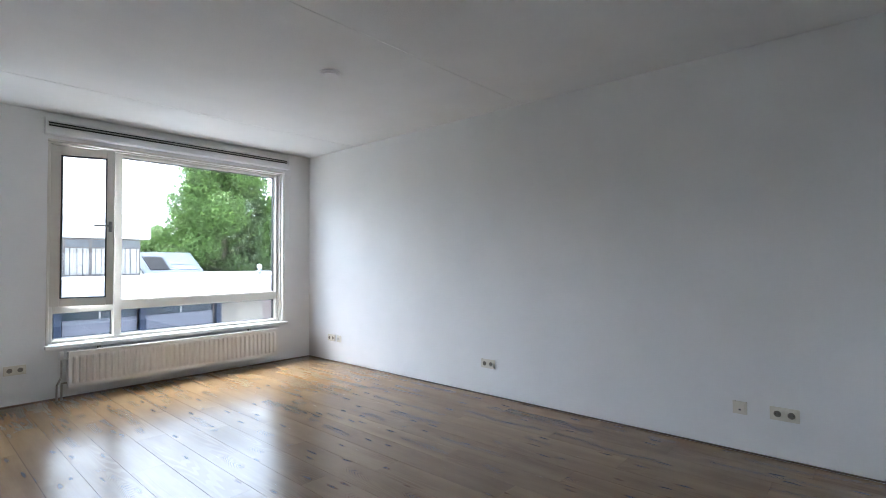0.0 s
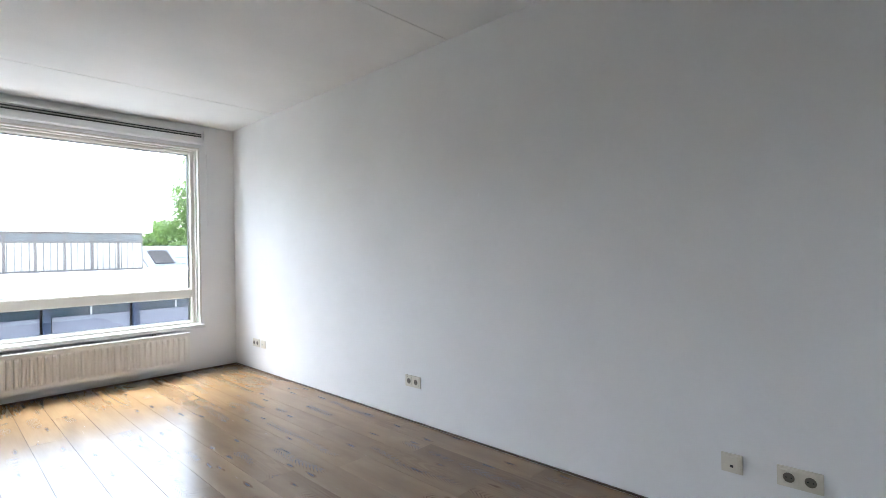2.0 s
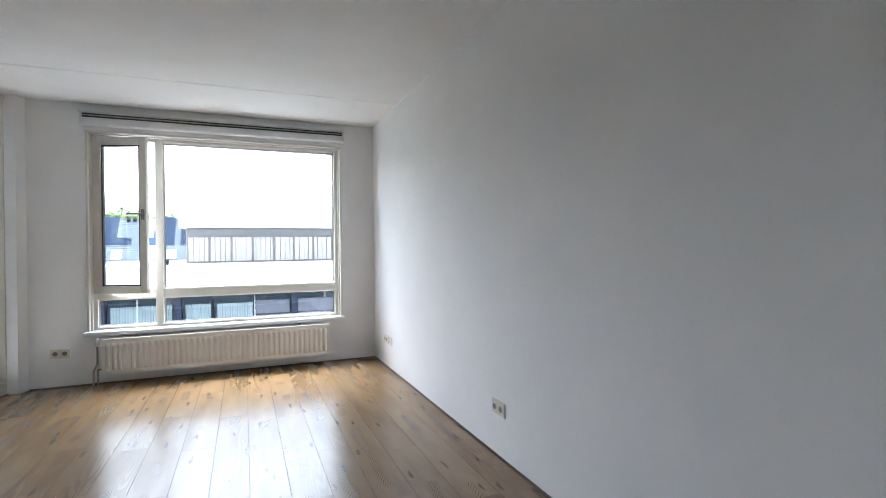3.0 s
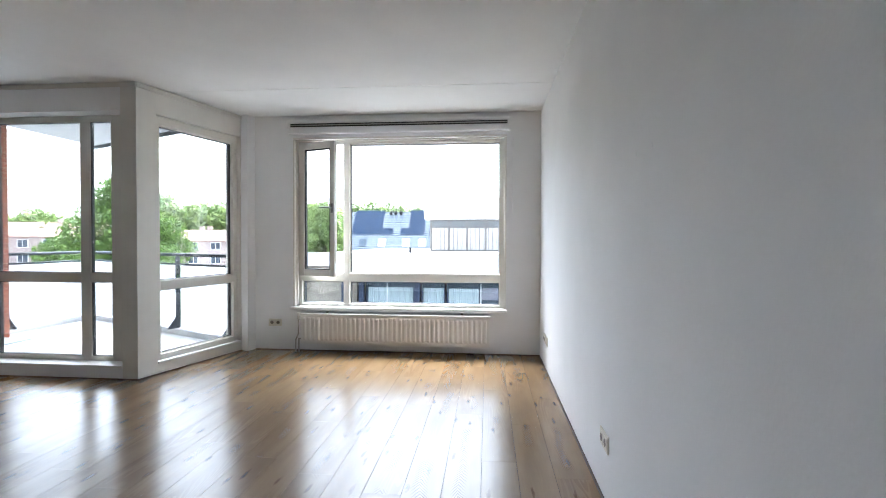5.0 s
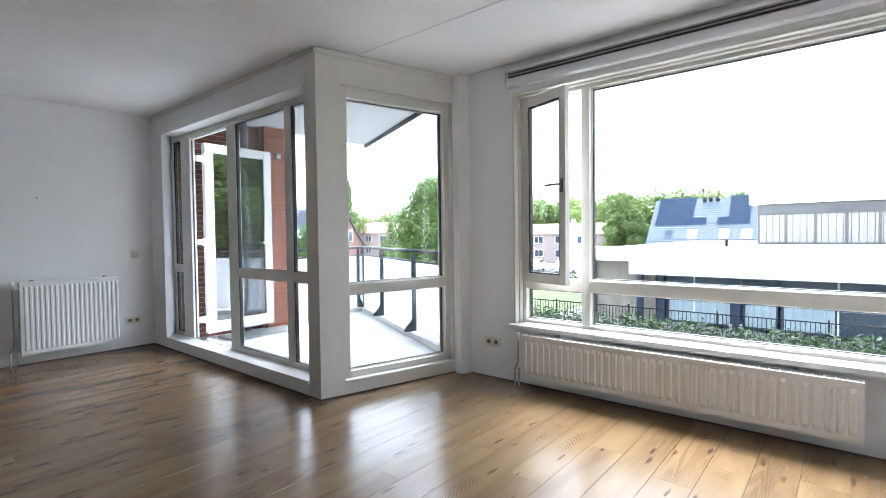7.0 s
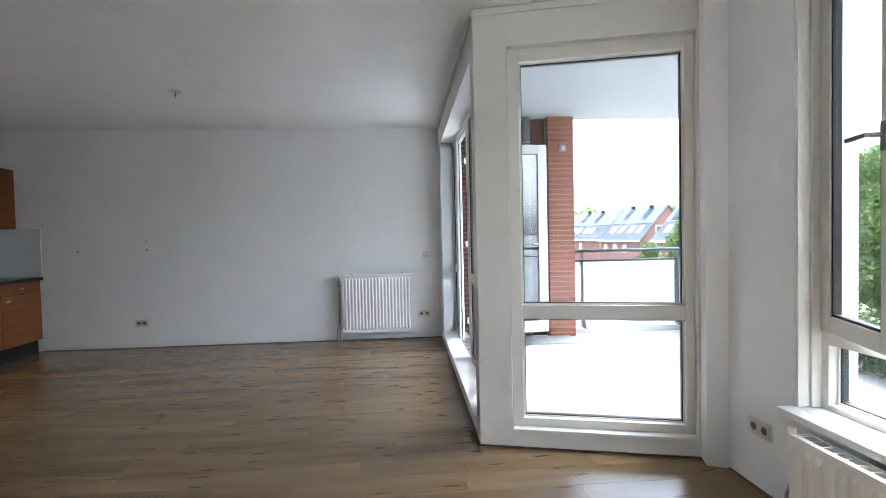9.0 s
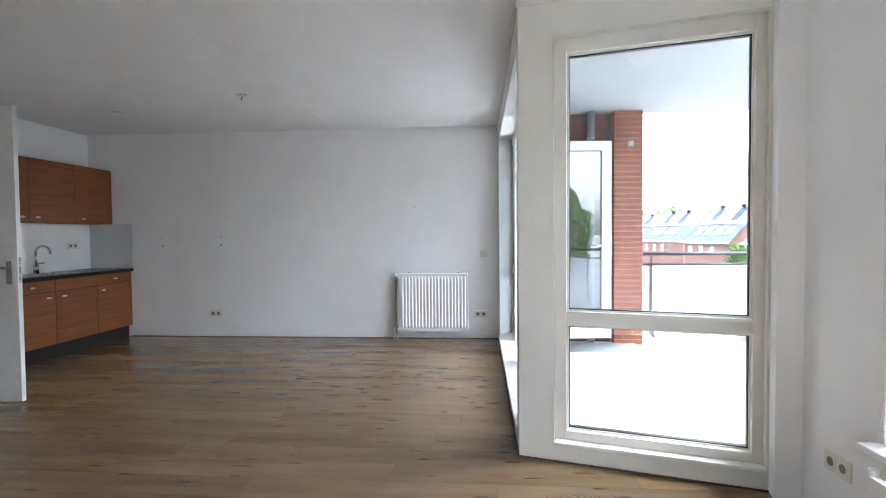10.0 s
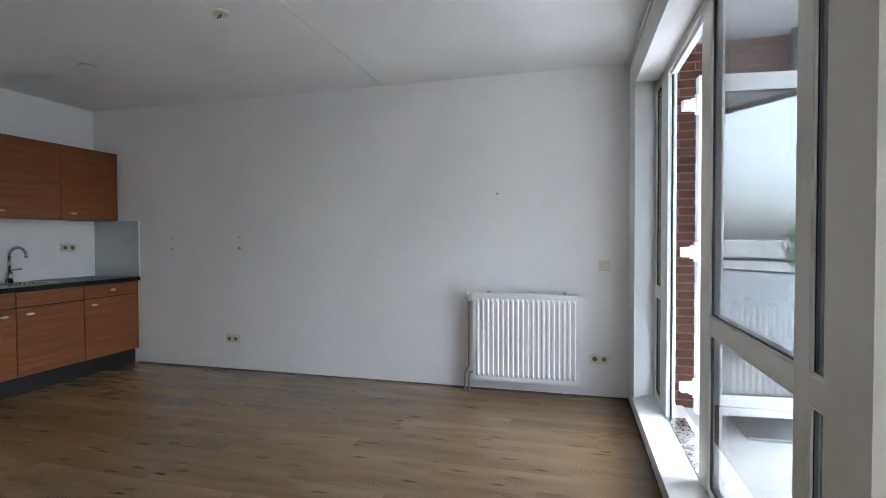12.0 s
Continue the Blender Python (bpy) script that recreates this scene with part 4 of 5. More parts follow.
for a, b in ((0.03, 1.07), (1.13, 2.39), (2.45, 3.52)):
    p0, p1 = line0 + RD * a + RN * 0.022, line0 + RD * b + RN * 0.022
    part("panel", prism([tuple(p0.xy), tuple(p1.xy), tuple((p1 + RN * 0.01).xy), tuple((p0 + RN * 0.01).xy)], 0.06, 0.885), M["frosted"], rail, "white railing panel")
for a, b in ((0.42, 0.52), (0.58, 1.79), (1.85, 1.93)):
    part("panel", boxes((-6.835, -6.825, a, b, 0.06, 0.885)), M["frosted"], rail, "white railing panel")

pipe = thing("drain_pipe", pose(-6.655, -0.19, -0.02), "grey zinc drain pipe in the balcony corner", "drain pipe")
part("shaft", rod(bmesh.new(), (0, 0, 0), (0, 0, 2.72), 0.045, 20), M["zinc"], pipe)
for z in (0.4, 1.5, 2.4):
    part("clamp", rod(bmesh.new(), (0, 0, z), (0, 0, z + 0.03), 0.049, 20), M["zinc"], pipe)

wl_ = thing("wall_lamp", pose(-6.60, 0.242, 2.306, 0, 0, 90), "small square grey lamp on the brick pier", "wall lamp")
part("housing", boxes((-0.035, 0.035, -0.05, 0, -0.04, 0.04), bevel=0.006), M["zinc"], wl_)
part("lens", boxes((-0.022, 0.022, -0.056, -0.0502, -0.025, 0.025), bevel=0.003), M["frosted"], wl_)
mat_ = tagged(part("door_mat", boxes((-6.60, -6.2, -0.62, 0.30, -0.02, 0.0), bevel=0.006), M["zinc"]), "dark grey worn mat by the brick pier", "mat")

# brick pier and balcony side wall; the wall takes the shade-darkened copies
pier = structure("wall_brick_pier", boxes((-6.95, -6.606, 0.066, 0.384, -0.2, 2.70)), M["mortar"], "red brick pier at the balcony end", "wall")
bwall = structure("wall_brick_side", boxes((-6.95, -6.756, -1.06, 0.066, -0.2, 2.70)), M["mortar_shaded"], "red brick side wall of the balcony", "wall")
brick_mesh = {}


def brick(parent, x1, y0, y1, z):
    key = (round(y1 - y0, 3), "brick" if parent is pier else "brick_shaded")
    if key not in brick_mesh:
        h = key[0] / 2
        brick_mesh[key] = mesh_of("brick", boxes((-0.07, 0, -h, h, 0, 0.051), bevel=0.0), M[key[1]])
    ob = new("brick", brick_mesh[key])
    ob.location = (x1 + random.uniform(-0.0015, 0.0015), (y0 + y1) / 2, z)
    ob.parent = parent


for c in range(43):
    z = -0.02 + c * 0.0632
    if c % 2:
        spans = ((0.064, 0.164), (0.175, 0.386))
    else:
        spans = ((0.064, 0.275), (0.286, 0.386))
    for a, b in spans:
        brick(pier, -6.60, a, b, z)
    y = 0.062 - (0.105 if c % 2 else 0.0)
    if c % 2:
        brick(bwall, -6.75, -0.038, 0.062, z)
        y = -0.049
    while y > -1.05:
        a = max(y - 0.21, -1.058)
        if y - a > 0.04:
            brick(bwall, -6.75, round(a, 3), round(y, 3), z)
        y -= 0.221


# ---- outside ----
GZ = -3.0


def leaf_material(name, dark, light):
    m, n, l, b = mat_base(name)
    g = n.new("ShaderNodeNewGeometry")
    r = ramp(n, [(0.0, dark), (0.55, [(a + c) / 2 for a, c in zip(dark, light)]), (1.0, light)])
    l.new(g.outputs["Random Per Island"], r.inputs[0])
    l.new(r.outputs[0], b.inputs["Base Color"])
    b.inputs["Roughness"].default_value = 0.6
    tr, mx = n.new("ShaderNodeBsdfTranslucent"), n.new("ShaderNodeMixShader")
    l.new(r.outputs[0], tr.inputs["Color"])
    mx.inputs[0].default_value = 0.3
    l.new(b.outputs[0], mx.inputs[1])
    l.new(tr.outputs[0], mx.inputs[2])
    l.new(mx.outputs[0], n["Material Output"].inputs["Surface"])
    return m


def banded(name, colour, line, scale, rough=0.7):
    """Courses of brick, tile or board seen from far off."""
    m, n, l, b = mat_base(name)
    co, w = n.new("ShaderNodeTexCoord"), n.new("ShaderNodeTexWave")
    w.bands_direction = "Z"
    w.inputs["Scale"].default_value, w.inputs["Distortion"].default_value = scale, 0.4
    l.new(co.outputs["Object"], w.inputs["Vector"])
    t = n.new("ShaderNodeTexNoise")
    t.inputs["Scale"].default_value, t.inputs["Detail"].default_value = 2.5, 6
    l.new(co.outputs["Object"], t.inputs["Vector"])
    r = ramp(n, [(0.05, line), (0.25, colour)])
    l.new(w.outputs["Fac"], r.inputs[0])
    r2 = ramp(n, [(0.3, (0.8, 0.8, 0.8)), (0.7, (1.1, 1.1, 1.1))])
    l.new(t.outputs["Fac"], r2.inputs[0])
    mx = n.new("ShaderNodeMix")
    mx.data_type, mx.blend_type = "RGBA", "MULTIPLY"
    mx.inputs["Factor"].default_value = 1.0
    l.new(r.outputs[0], mx.inputs[6])
    l.new(r2.outputs[0], mx.inputs[7])
    l.new(mx.outputs[2], b.inputs["Base Color"])
    b.inputs["Roughness"].default_value = rough
    b.inputs["Specular IOR Level"].default_value = 0.15
    return m


M.update(
    leaf_mid=leaf_material("leaves_mid", (0.05, 0.108, 0.016), (0.18, 0.29, 0.05)),
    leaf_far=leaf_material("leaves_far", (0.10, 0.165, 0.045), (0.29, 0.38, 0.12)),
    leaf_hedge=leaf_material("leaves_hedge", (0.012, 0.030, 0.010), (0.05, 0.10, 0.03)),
    bark=shade("bark", (0.10, 0.075, 0.05), 0.95, vary=0.3, scale=8, bump=0.6, bump_scale=30),
    grass=shade("lawn", (0.075, 0.105, 0.035), 0.95, vary=0.35, scale=1.2, bump=0.5, bump_scale=40),
    paving=shade("grey_paving", (0.24, 0.235, 0.225), 0.9, vary=0.15, scale=1.5, bump=0.3, bump_scale=30),
    asphalt=shade("asphalt", (0.055, 0.055, 0.058), 0.9, vary=0.2, scale=2, bump=0.4, bump_scale=60),
    white_board=shade("white_fascia", (0.80, 0.80, 0.79), 0.6, vary=0.03, scale=1.5),
    roofing=shade("pale_roofing", (0.62, 0.62, 0.60), 0.9, vary=0.08, scale=0.7, bump=0.3, bump_scale=20),
    pale_brick=banded("pale_brick", (0.45, 0.40, 0.33), (0.34, 0.30, 0.25), 5.0, 0.9),
    far_brick=banded("far_red_brick", (0.29, 0.15, 0.12), (0.27, 0.15, 0.125), 5.0, 0.9),
    grey_brick=banded("far_pale_brick", (0.50, 0.41, 0.37), (0.42, 0.34, 0.31), 5.0, 0.9),
    tiles_red=banded("red_roof_tiles", (0.36, 0.24, 0.20), (0.26, 0.17, 0.14), 2.0, 0.8),
    tiles_grey=banded("grey_roof_tiles", (0.115, 0.13, 0.145), (0.08, 0.095, 0.11), 2.0, 0.7),
    boards_blue=banded("pale_blue_boards", (0.17, 0.20, 0.23), (0.09, 0.12, 0.15), 1.5, 0.6),
    pale_lap=shade("pale_lap_boards", (0.215, 0.25, 0.285), 0.6, vary=0.08, scale=2, spec=0.15),
    roof_sheet=shade("pale_roof_sheet", (0.17, 0.19, 0.215), 0.75, vary=0.08, scale=1, spec=0.15),
    grey_glass=shade("grey_window_glass", (0.16, 0.17, 0.18), 0.15, vary=0.2, scale=0.8),
    solar=shade("solar_panel", (0.013, 0.034, 0.075), 0.45, vary=0.15, scale=1.0, spec=0.12),
    blue_paint=shade("dark_blue_paint", (0.020, 0.035, 0.075), 0.4, vary=0.1, scale=3),
    far_glass=shade("dark_window_glass", (0.05, 0.075, 0.10), 0.08, vary=0.3, scale=0.6),
    curtain=shade("pale_curtain", (0.42, 0.50, 0.52), 0.9, vary=0.06, scale=2),
    net_curtain=shade("cream_curtain", (0.55, 0.52, 0.48), 0.9, vary=0.06, scale=2),
    car_white=shade("white_car_paint", (0.75, 0.76, 0.78), 0.2, vary=0.02, scale=1, coat=0.5),
    car_grey=shade("grey_car_paint", (0.20, 0.21, 0.23), 0.25, vary=0.02, scale=1, coat=0.5),
    mullion=shade("weathered_mullion", (0.15, 0.13, 0.12), 0.6, vary=0.15, scale=4),
    spandrel=shade("grey_spandrel", (0.22, 0.225, 0.27), 0.5, vary=0.05, scale=2),
    solar_grey=shade("grey_solar_panel", (0.03, 0.042, 0.062), 0.45, vary=0.15, scale=1.0, spec=0.2),
    iron=shade("black_iron", (0.016, 0.016, 0.018), 0.7, vary=0.1, scale=5, spec=0.15),
)

ground = bmesh.new()
bmesh.ops.create_circle(ground, cap_ends=True, segments=64, radius=900, matrix=Matrix.Translation((0, 0, GZ)))
structure("ground", ground, M["paving"], "pale grey paved ground between the buildings", "ground")
structure("lawn", boxes((-48, -12.5, 13.5, 33.4, GZ - 0.1, GZ + 0.03), (-60, -25, -6, 12, GZ - 0.1, GZ + 0.03)), M["grass"], "green lawn beside the low building", "lawn")
structure("road", boxes((-60, -13, 36, 48, GZ - 0.1, GZ + 0.012)), M["asphalt"], "grey asphalt parking street before the houses", "road")
structure("pavement", boxes((-60, -13, 33.5, 36, GZ - 0.1, GZ + 0.08), (-60, -13, 48, 50, GZ - 0.1, GZ + 0.08)), M["paving"], "pale grey paving with kerbs", "pavement")
structure("own_building", boxes((-6.95, 0.25, -7.75, -1.06, GZ, -0.24), (-3.3, 0.25, -1.06, 0.3, GZ, -0.2)), M["far_brick"], "brick storey under the flat", "wall")


# -- low building across the lawn --
lb = thing("low_building", pose(0, 20, GZ), "low flat-roofed building with a deep white fascia and blue posts", "building")
ztop = 3.55
part("roof", boxes((-11.8, 24, 0.0, 26, ztop - 0.45, ztop - 0.2)), M["roofing"], lb, "pale flat roof")
part("fascia", boxes((-12.0, -8.35, -0.25, 0, 2.86, ztop), bevel=0.01), M["white_board"], lb, "deep white fascia board")
part("fascia", boxes((-8.35, 10.4, -0.9, -0.002, 2.32, ztop + 0.02), bevel=0.01), M["white_board"], lb, "deep white fascia board")
part("wall", boxes((-10.6, -7.6, 0.55, 0.75, 0, 2.86)), M["pale_brick"], lb, "pale brick wall")
part("wall", boxes((7.6, 10.2, 0.3, 0.5, 0, 2.86)), M["pale_brick"], lb, "pale brick wall")
part("wall", boxes((-11.0, -10.6, 0.75, 24, 0, 2.86)), M["pale_brick"], lb, "pale brick wall")
part("back_wall", boxes((-7.3, 24, 2.6, 2.8, 0, 3.2)), M["grey_brick"], lb)
for x in (-10.55, -8.3, -7.35, -4.35, 0.8, 4.0, 7.5):
    part("post", boxes((x, x + 0.26, 0.0, 0.26, 0, 2.86), bevel=0.01), M["blue_paint"], lb, "dark blue post")


def front_window(parent, x0, x1, y, z0, z1, bars, curtain):
    w = part("window", boxes((x0, x1, y - 0.04, y + 0.04, z0, z0 + 0.07), (x0, x1, y - 0.04, y + 0.04, z1 - 0.07, z1), (x0, x0 + 0.06, y - 0.04, y + 0.04, z0 + 0.07, z1 - 0.07), (x1 - 0.06, x1, y - 0.04, y + 0.04, z0 + 0.07, z1 - 0.07)), M["blue_paint"], parent)
    part("pane", boxes((x0 + 0.06, x1 - 0.06, y - 0.01, y + 0.01, z0 + 0.07, z1 - 0.07)), M["far_glass"], w)
    for b in bars:
        part("mullion", boxes((b - 0.03, b + 0.03, y - 0.05, y - 0.012, z0 + 0.07, z1 - 0.07)), M["white_board"], w)
    for a, b, zb, zt, mt in curtain:
        c = bmesh.new()
        n = max(6, int((b - a) / 0.055))
        lo, hi = [], []
        for i in range(n + 1):
            yy = y - 0.015 - 0.025 * (i % 2) - 0.01 * ((i * 7) % 3)
            lo.append(c.verts.new((a + (b - a) * i / n, yy, zb)))
            hi.append(c.verts.new((a + (b - a) * i / n, yy, zt)))
        for i in range(n):
            c.faces.new((lo[i], lo[i + 1], hi[i + 1], hi[i]))
        part("curtain", c, M[mt], w)
    return w


front_window(lb, -7.05, -4.4, 0.4, 0.1, 2.75, (-5.9,), ((-6.95, -4.5, 0.2, 1.72, "curtain"),))
front_window(lb, -4.05, -2.8, 0.4, 0.1, 2.75, (), ((-3.95, -2.85, 0.2, 1.70, "curtain"),))
front_window(lb, -2.7, 0.75, 0.4, 0.1, 2.75, (-0.9,), ((-2.6, -1.0, 0.2, 1.68, "curtain"),))
front_window(lb, 1.1, 3.95, 0.4, 0.1, 2.75, (2.5,), ((1.2, 2.3, 0.2, 1.05, "curtain"), (2.6, 3.85, 0.2, 0.95, "net_curtain")))
front_window(lb, 4.3, 7.45, 0.4, 0.1, 2.75, (5.9,), ())
for a, b in ((-0.85, 0.74), (1.12, 3.93), (4.32, 7.43)):
    part("spandrel", boxes((a, b, 0.24, 0.34, 1.1, 1.75), bevel=0.01), M["spandrel"], lb, "pale grey panel between window rows")
# upper storey set back on the roof
up = part("upper_storey", boxes((-5.26, 8.25, 14.4, 25.5, ztop - 0.2, 5.95)), M["pale_brick"], lb)
part("upper_fascia", boxes((-5.6, 8.6, 13.4, 26, 5.92, 7.6), bevel=0.01), M["white_board"], up, "deep white roof fascia")
xs = [-5.2 + 1.49 * i for i in range(10)]
for k, (a, b) in enumerate(zip(xs, xs[1:])):
    w = part("window", boxes((a, b, 14.28, 14.36, 3.36, 3.44), (a, b, 14.28, 14.36, 5.80, 5.88), (a, a + 0.07, 14.28, 14.36, 3.44, 5.80), (b - 0.07, b, 14.28, 14.36, 3.44, 5.80), (a + 0.07, b - 0.07, 14.20, 14.28, 5.24, 5.32)), M["mullion"], up)
    part("pane", boxes((a + 0.07, b - 0.07, 14.31, 14.33, 3.44, 5.80)), M["grey_glass"], w)
    c = bmesh.new()
    n = 34
    for i in range(n):
        if (i * 7 + k * 5) % 9 == 0:
            continue
        u0, u1 = a + 0.08 + (b - a - 0.16) * i / n, a + 0.08 + (b - a - 0.16) * (i + 1) / n
        yy = 14.302 - 0.04 * (i % 2) - 0.012 * ((i * 5) % 3)
        y2 = 14.302 - 0.04 * ((i + 1) % 2) - 0.012 * (((i + 1) * 5) % 3)
        v = [c.verts.new(p) for p in ((u0, yy, 3.46), (u1, y2, 3.46), (u1, y2, 5.22), (u0, yy, 5.22))]
        c.faces.new(v)
    part("curtain", c, M["net_curtain"], w)
rv = thing("roof_vent", pose(-4.75, 21.0, GZ + ztop - 0.2), "dark slender roof vent pipe", "roof vent")
part("pipe", rod(bmesh.new(), (0, 0, 0), (0, 0, 0.38), 0.07, 12), M["iron"], rv)
part("cap", rod(bmesh.new(), (0, 0, 0.38), (0, 0, 0.52), 0.09, 12, 0.03), M["iron"], rv)
rv = thing("roof_vent", pose(10.9, 22.0, GZ + ztop - 0.2), "roof vent with a white ball cap", "roof vent")
part("base", boxes((-0.5, 0.5, -0.3, 0.3, 0, 0.12), bevel=0.01), M["iron"], rv)
part("pipe", rod(bmesh.new(), (0, 0, 0.12), (0, 0, 0.5), 0.11, 14), M["zinc"], rv)
cp = bmesh.new()
bmesh.ops.create_uvsphere(cp, u_segments=14, v_segments=8, radius=0.15, matrix=Matrix.Translation((0, 0, 0.62)))
part("cap", cp, M["white_board"], rv, "white ball cap")

# iron fence and hedge before it
fence = thing("iron_fence", pose(-13.0, 15.2, GZ), "black iron bar fence behind the hedge", "fence")
FL = 15.0
for z in (0.12, 1.38):
    part("rail", boxes((0, FL, -0.015, 0.015, z, z + 0.035)), M["iron"], fence)
bar = mesh_of("bar", boxes((-0.009, 0.009, -0.009, 0.009, 0.03, 1.38)), M["iron"])
for i in range(int(FL / 0.125)):
    ob = new("bar", bar)
    ob.location = (i * 0.125, 0, 0)
    ob.parent = fence
for i in range(6):
    part("post", boxes((i * 2.98, i * 2.98 + 0.05, -0.03, 0.03, 0, 1.5)), M["iron"], fence)


def leaf_cloud(name, centres, radii, count, size, material, rng):
    """Small bent leaves scattered through the outer shell of many lumps."""
    c, r = np.array(centres, float), np.array(radii, float)
    w = r.prod(1) ** (2 / 3)
    pick = rng.choice(len(c), count, p=w / w.sum())
    d = rng.normal(size=(count, 3))
    d /= np.linalg.norm(d, axis=1, keepdims=True)
    rad = rng.uniform(0.55, 1.08, (count, 1))
    p = c[pick] + d * r[pick] * rad
    nrm = d + rng.normal(scale=0.55, size=(count, 3))
    nrm /= np.linalg.norm(nrm, axis=1, keepdims=True)
    a = np.cross(nrm, rng.normal(size=(count, 3)))
    a /= np.linalg.norm(a, axis=1, keepdims=True)
    b = np.cross(nrm, a)
    s = size * rng.uniform(0.6, 1.4, (count, 1))
    quad = np.stack([p - a * s, p - b * s * 0.45 + nrm * s * 0.12, p + a * s, p + b * s * 0.45 + nrm * s * 0.12], 1).reshape(-1, 3)
    faces = np.arange(count * 4).reshape(-1, 4)
    tri = np.concatenate([faces[:, [0, 1, 2]], faces[:, [0, 2, 3]]])
    me = bpy.data.meshes.new(name)
    me.from_pydata(quad.tolist(), [], tri.tolist())
    me.materials.append(material)
    return me


def tree(x, y, height, width, label, leaves=7000, size=0.16, slim=False, seed=1, material="leaf_mid", low=0.28):
    rng = np.random.default_rng(seed)
    t = thing("tree", pose(x, y, GZ), label, "tree", "garden trees")
    trunk = rod(bmesh.new(), (0, 0, -0.1), (0, 0, height * 0.45), height * 0.022, 12, height * 0.014)
    rod(trunk, (0, 0, height * 0.45), (0, 0, height * 0.85), height * 0.014, 10, height * 0.004)
    part("trunk", trunk, M["bark"], t)
    limbs = bmesh.new()
    centres, radii = [], []
    k = 34 if not slim else 16
    for i in range(k):
        f = (i + 0.5) / k
        z = height * (low + (0.97 - low) * f)
        env = math.sin(math.pi * min(1, (0.16 + 0.84 * f)) ** 0.8) * 0.5 * width + 0.05 * width
        ang = i * 2.399 + rng.uniform(-0.4, 0.4)
        d = env * rng.uniform(0.35, 0.85)
        cx, cy = d * math.cos(ang), d * math.sin(ang)
        lr = width * rng.uniform(0.12, 0.20)
        centres.append((cx, cy, z))
        radii.append((lr, lr, lr * rng.uniform(0.7, 1.0)) if not slim else (lr * 1.5, lr * 1.5, height * 0.085))
        if i % 2 == 0:
            rod(limbs, (0, 0, z * 0.72), (cx * 0.85, cy * 0.85, z), height * 0.007, 6, height * 0.002)
    part("limbs", limbs, M["bark"], t)
    ob = new("crown", leaf_cloud("crown", centres, radii, leaves, size, M[material], rng))
    ob.parent = t
    return t


tree(19.6, 46.0, 17.0, 13.0, "tall broad green tree behind the low building", 70000, 0.17, seed=3, low=0.16)
tree(29.5, 47.0, 16.5, 13.0, "tall broad green tree behind the low building", 22000, 0.22, seed=4, low=0.22)
tree(-16.3, 14.8, 6.9, 5.2, "young leafy tree beyond the balcony", 36000, 0.085, seed=5, low=0.15)
tree(-17.0, 8.3, 4.6, 3.0, "low leafy tree beyond the balcony", 20000, 0.075, seed=6, low=0.12)
tree(-20.5, 8.5, 3.7, 1.7, "low leafy tree beyond the balcony", 10000, 0.075, seed=7, low=0.1)
tree(-31.0, 27.0, 4.0, 4.6, "low leafy tree before the brick houses", 7000, 0.16, seed=8, low=0.1)
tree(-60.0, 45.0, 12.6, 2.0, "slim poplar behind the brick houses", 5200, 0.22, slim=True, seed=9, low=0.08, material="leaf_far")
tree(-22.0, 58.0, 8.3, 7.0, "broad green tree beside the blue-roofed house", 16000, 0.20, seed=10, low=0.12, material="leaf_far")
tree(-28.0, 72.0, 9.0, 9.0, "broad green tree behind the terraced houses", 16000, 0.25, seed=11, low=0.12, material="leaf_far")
tree(17.0, 58.0, 8.0, 8.0, "green tree behind the low building", 9000, 0.25, seed=12, low=0.2)
tree(20.5, 22.0, 13.5, 9.5, "tall dark tree seen in the door glass", 16000, 0.28, seed=13, low=0.15)
tree(31.0, 12.5, 8.6, 8.0, "tall dark tree seen in the door glass", 16000, 0.30, seed=14, low=0.15)

rng = np.random.default_rng(21)
cs, rs = [], []
for i in range(150):
    ang = math.radians(-32 + 138 * i / 150 + rng.uniform(-0.6, 0.6))
    dist = rng.uniform(92, 112)
    deg = math.degrees(ang)
    hgt = rng.uniform(0.85, 1.1) * (10.6 if 8 < deg < 42 else 8.0)
    for z in (0.35, 0.72):
        cs.append((-math.sin(ang) * dist + rng.uniform(-2, 2), math.cos(ang) * dist, GZ + hgt * z))
        rs.append((rng.uniform(2.2, 3.6), rng.uniform(2.2, 3.6), hgt * 0.34))
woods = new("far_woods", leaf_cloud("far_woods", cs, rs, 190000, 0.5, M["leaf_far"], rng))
tagged(woods, "band of green trees on the horizon", "trees", kind="stuff")

cs, rs = [], []
for i in range(75):
    cs.append((-14.5 + i * 0.24, 11.6 + rng.uniform(-0.15, 0.15), GZ + 0.85))
    rs.append((0.32, 0.55, rng.uniform(0.72, 0.92)))
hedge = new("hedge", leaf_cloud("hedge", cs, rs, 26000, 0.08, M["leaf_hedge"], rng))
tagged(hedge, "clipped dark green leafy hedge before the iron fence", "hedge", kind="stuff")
cs = [(-40 + i * 0.5, 33.0, GZ + 0.5) for i in range(46)]
hedge2 = new("hedge", leaf_cloud("hedge", cs, [(0.5, 0.6, 0.6)] * 46, 5000, 0.14, M["leaf_hedge"], rng))
tagged(hedge2, "low green hedge along the parking street", "hedge", kind="stuff")


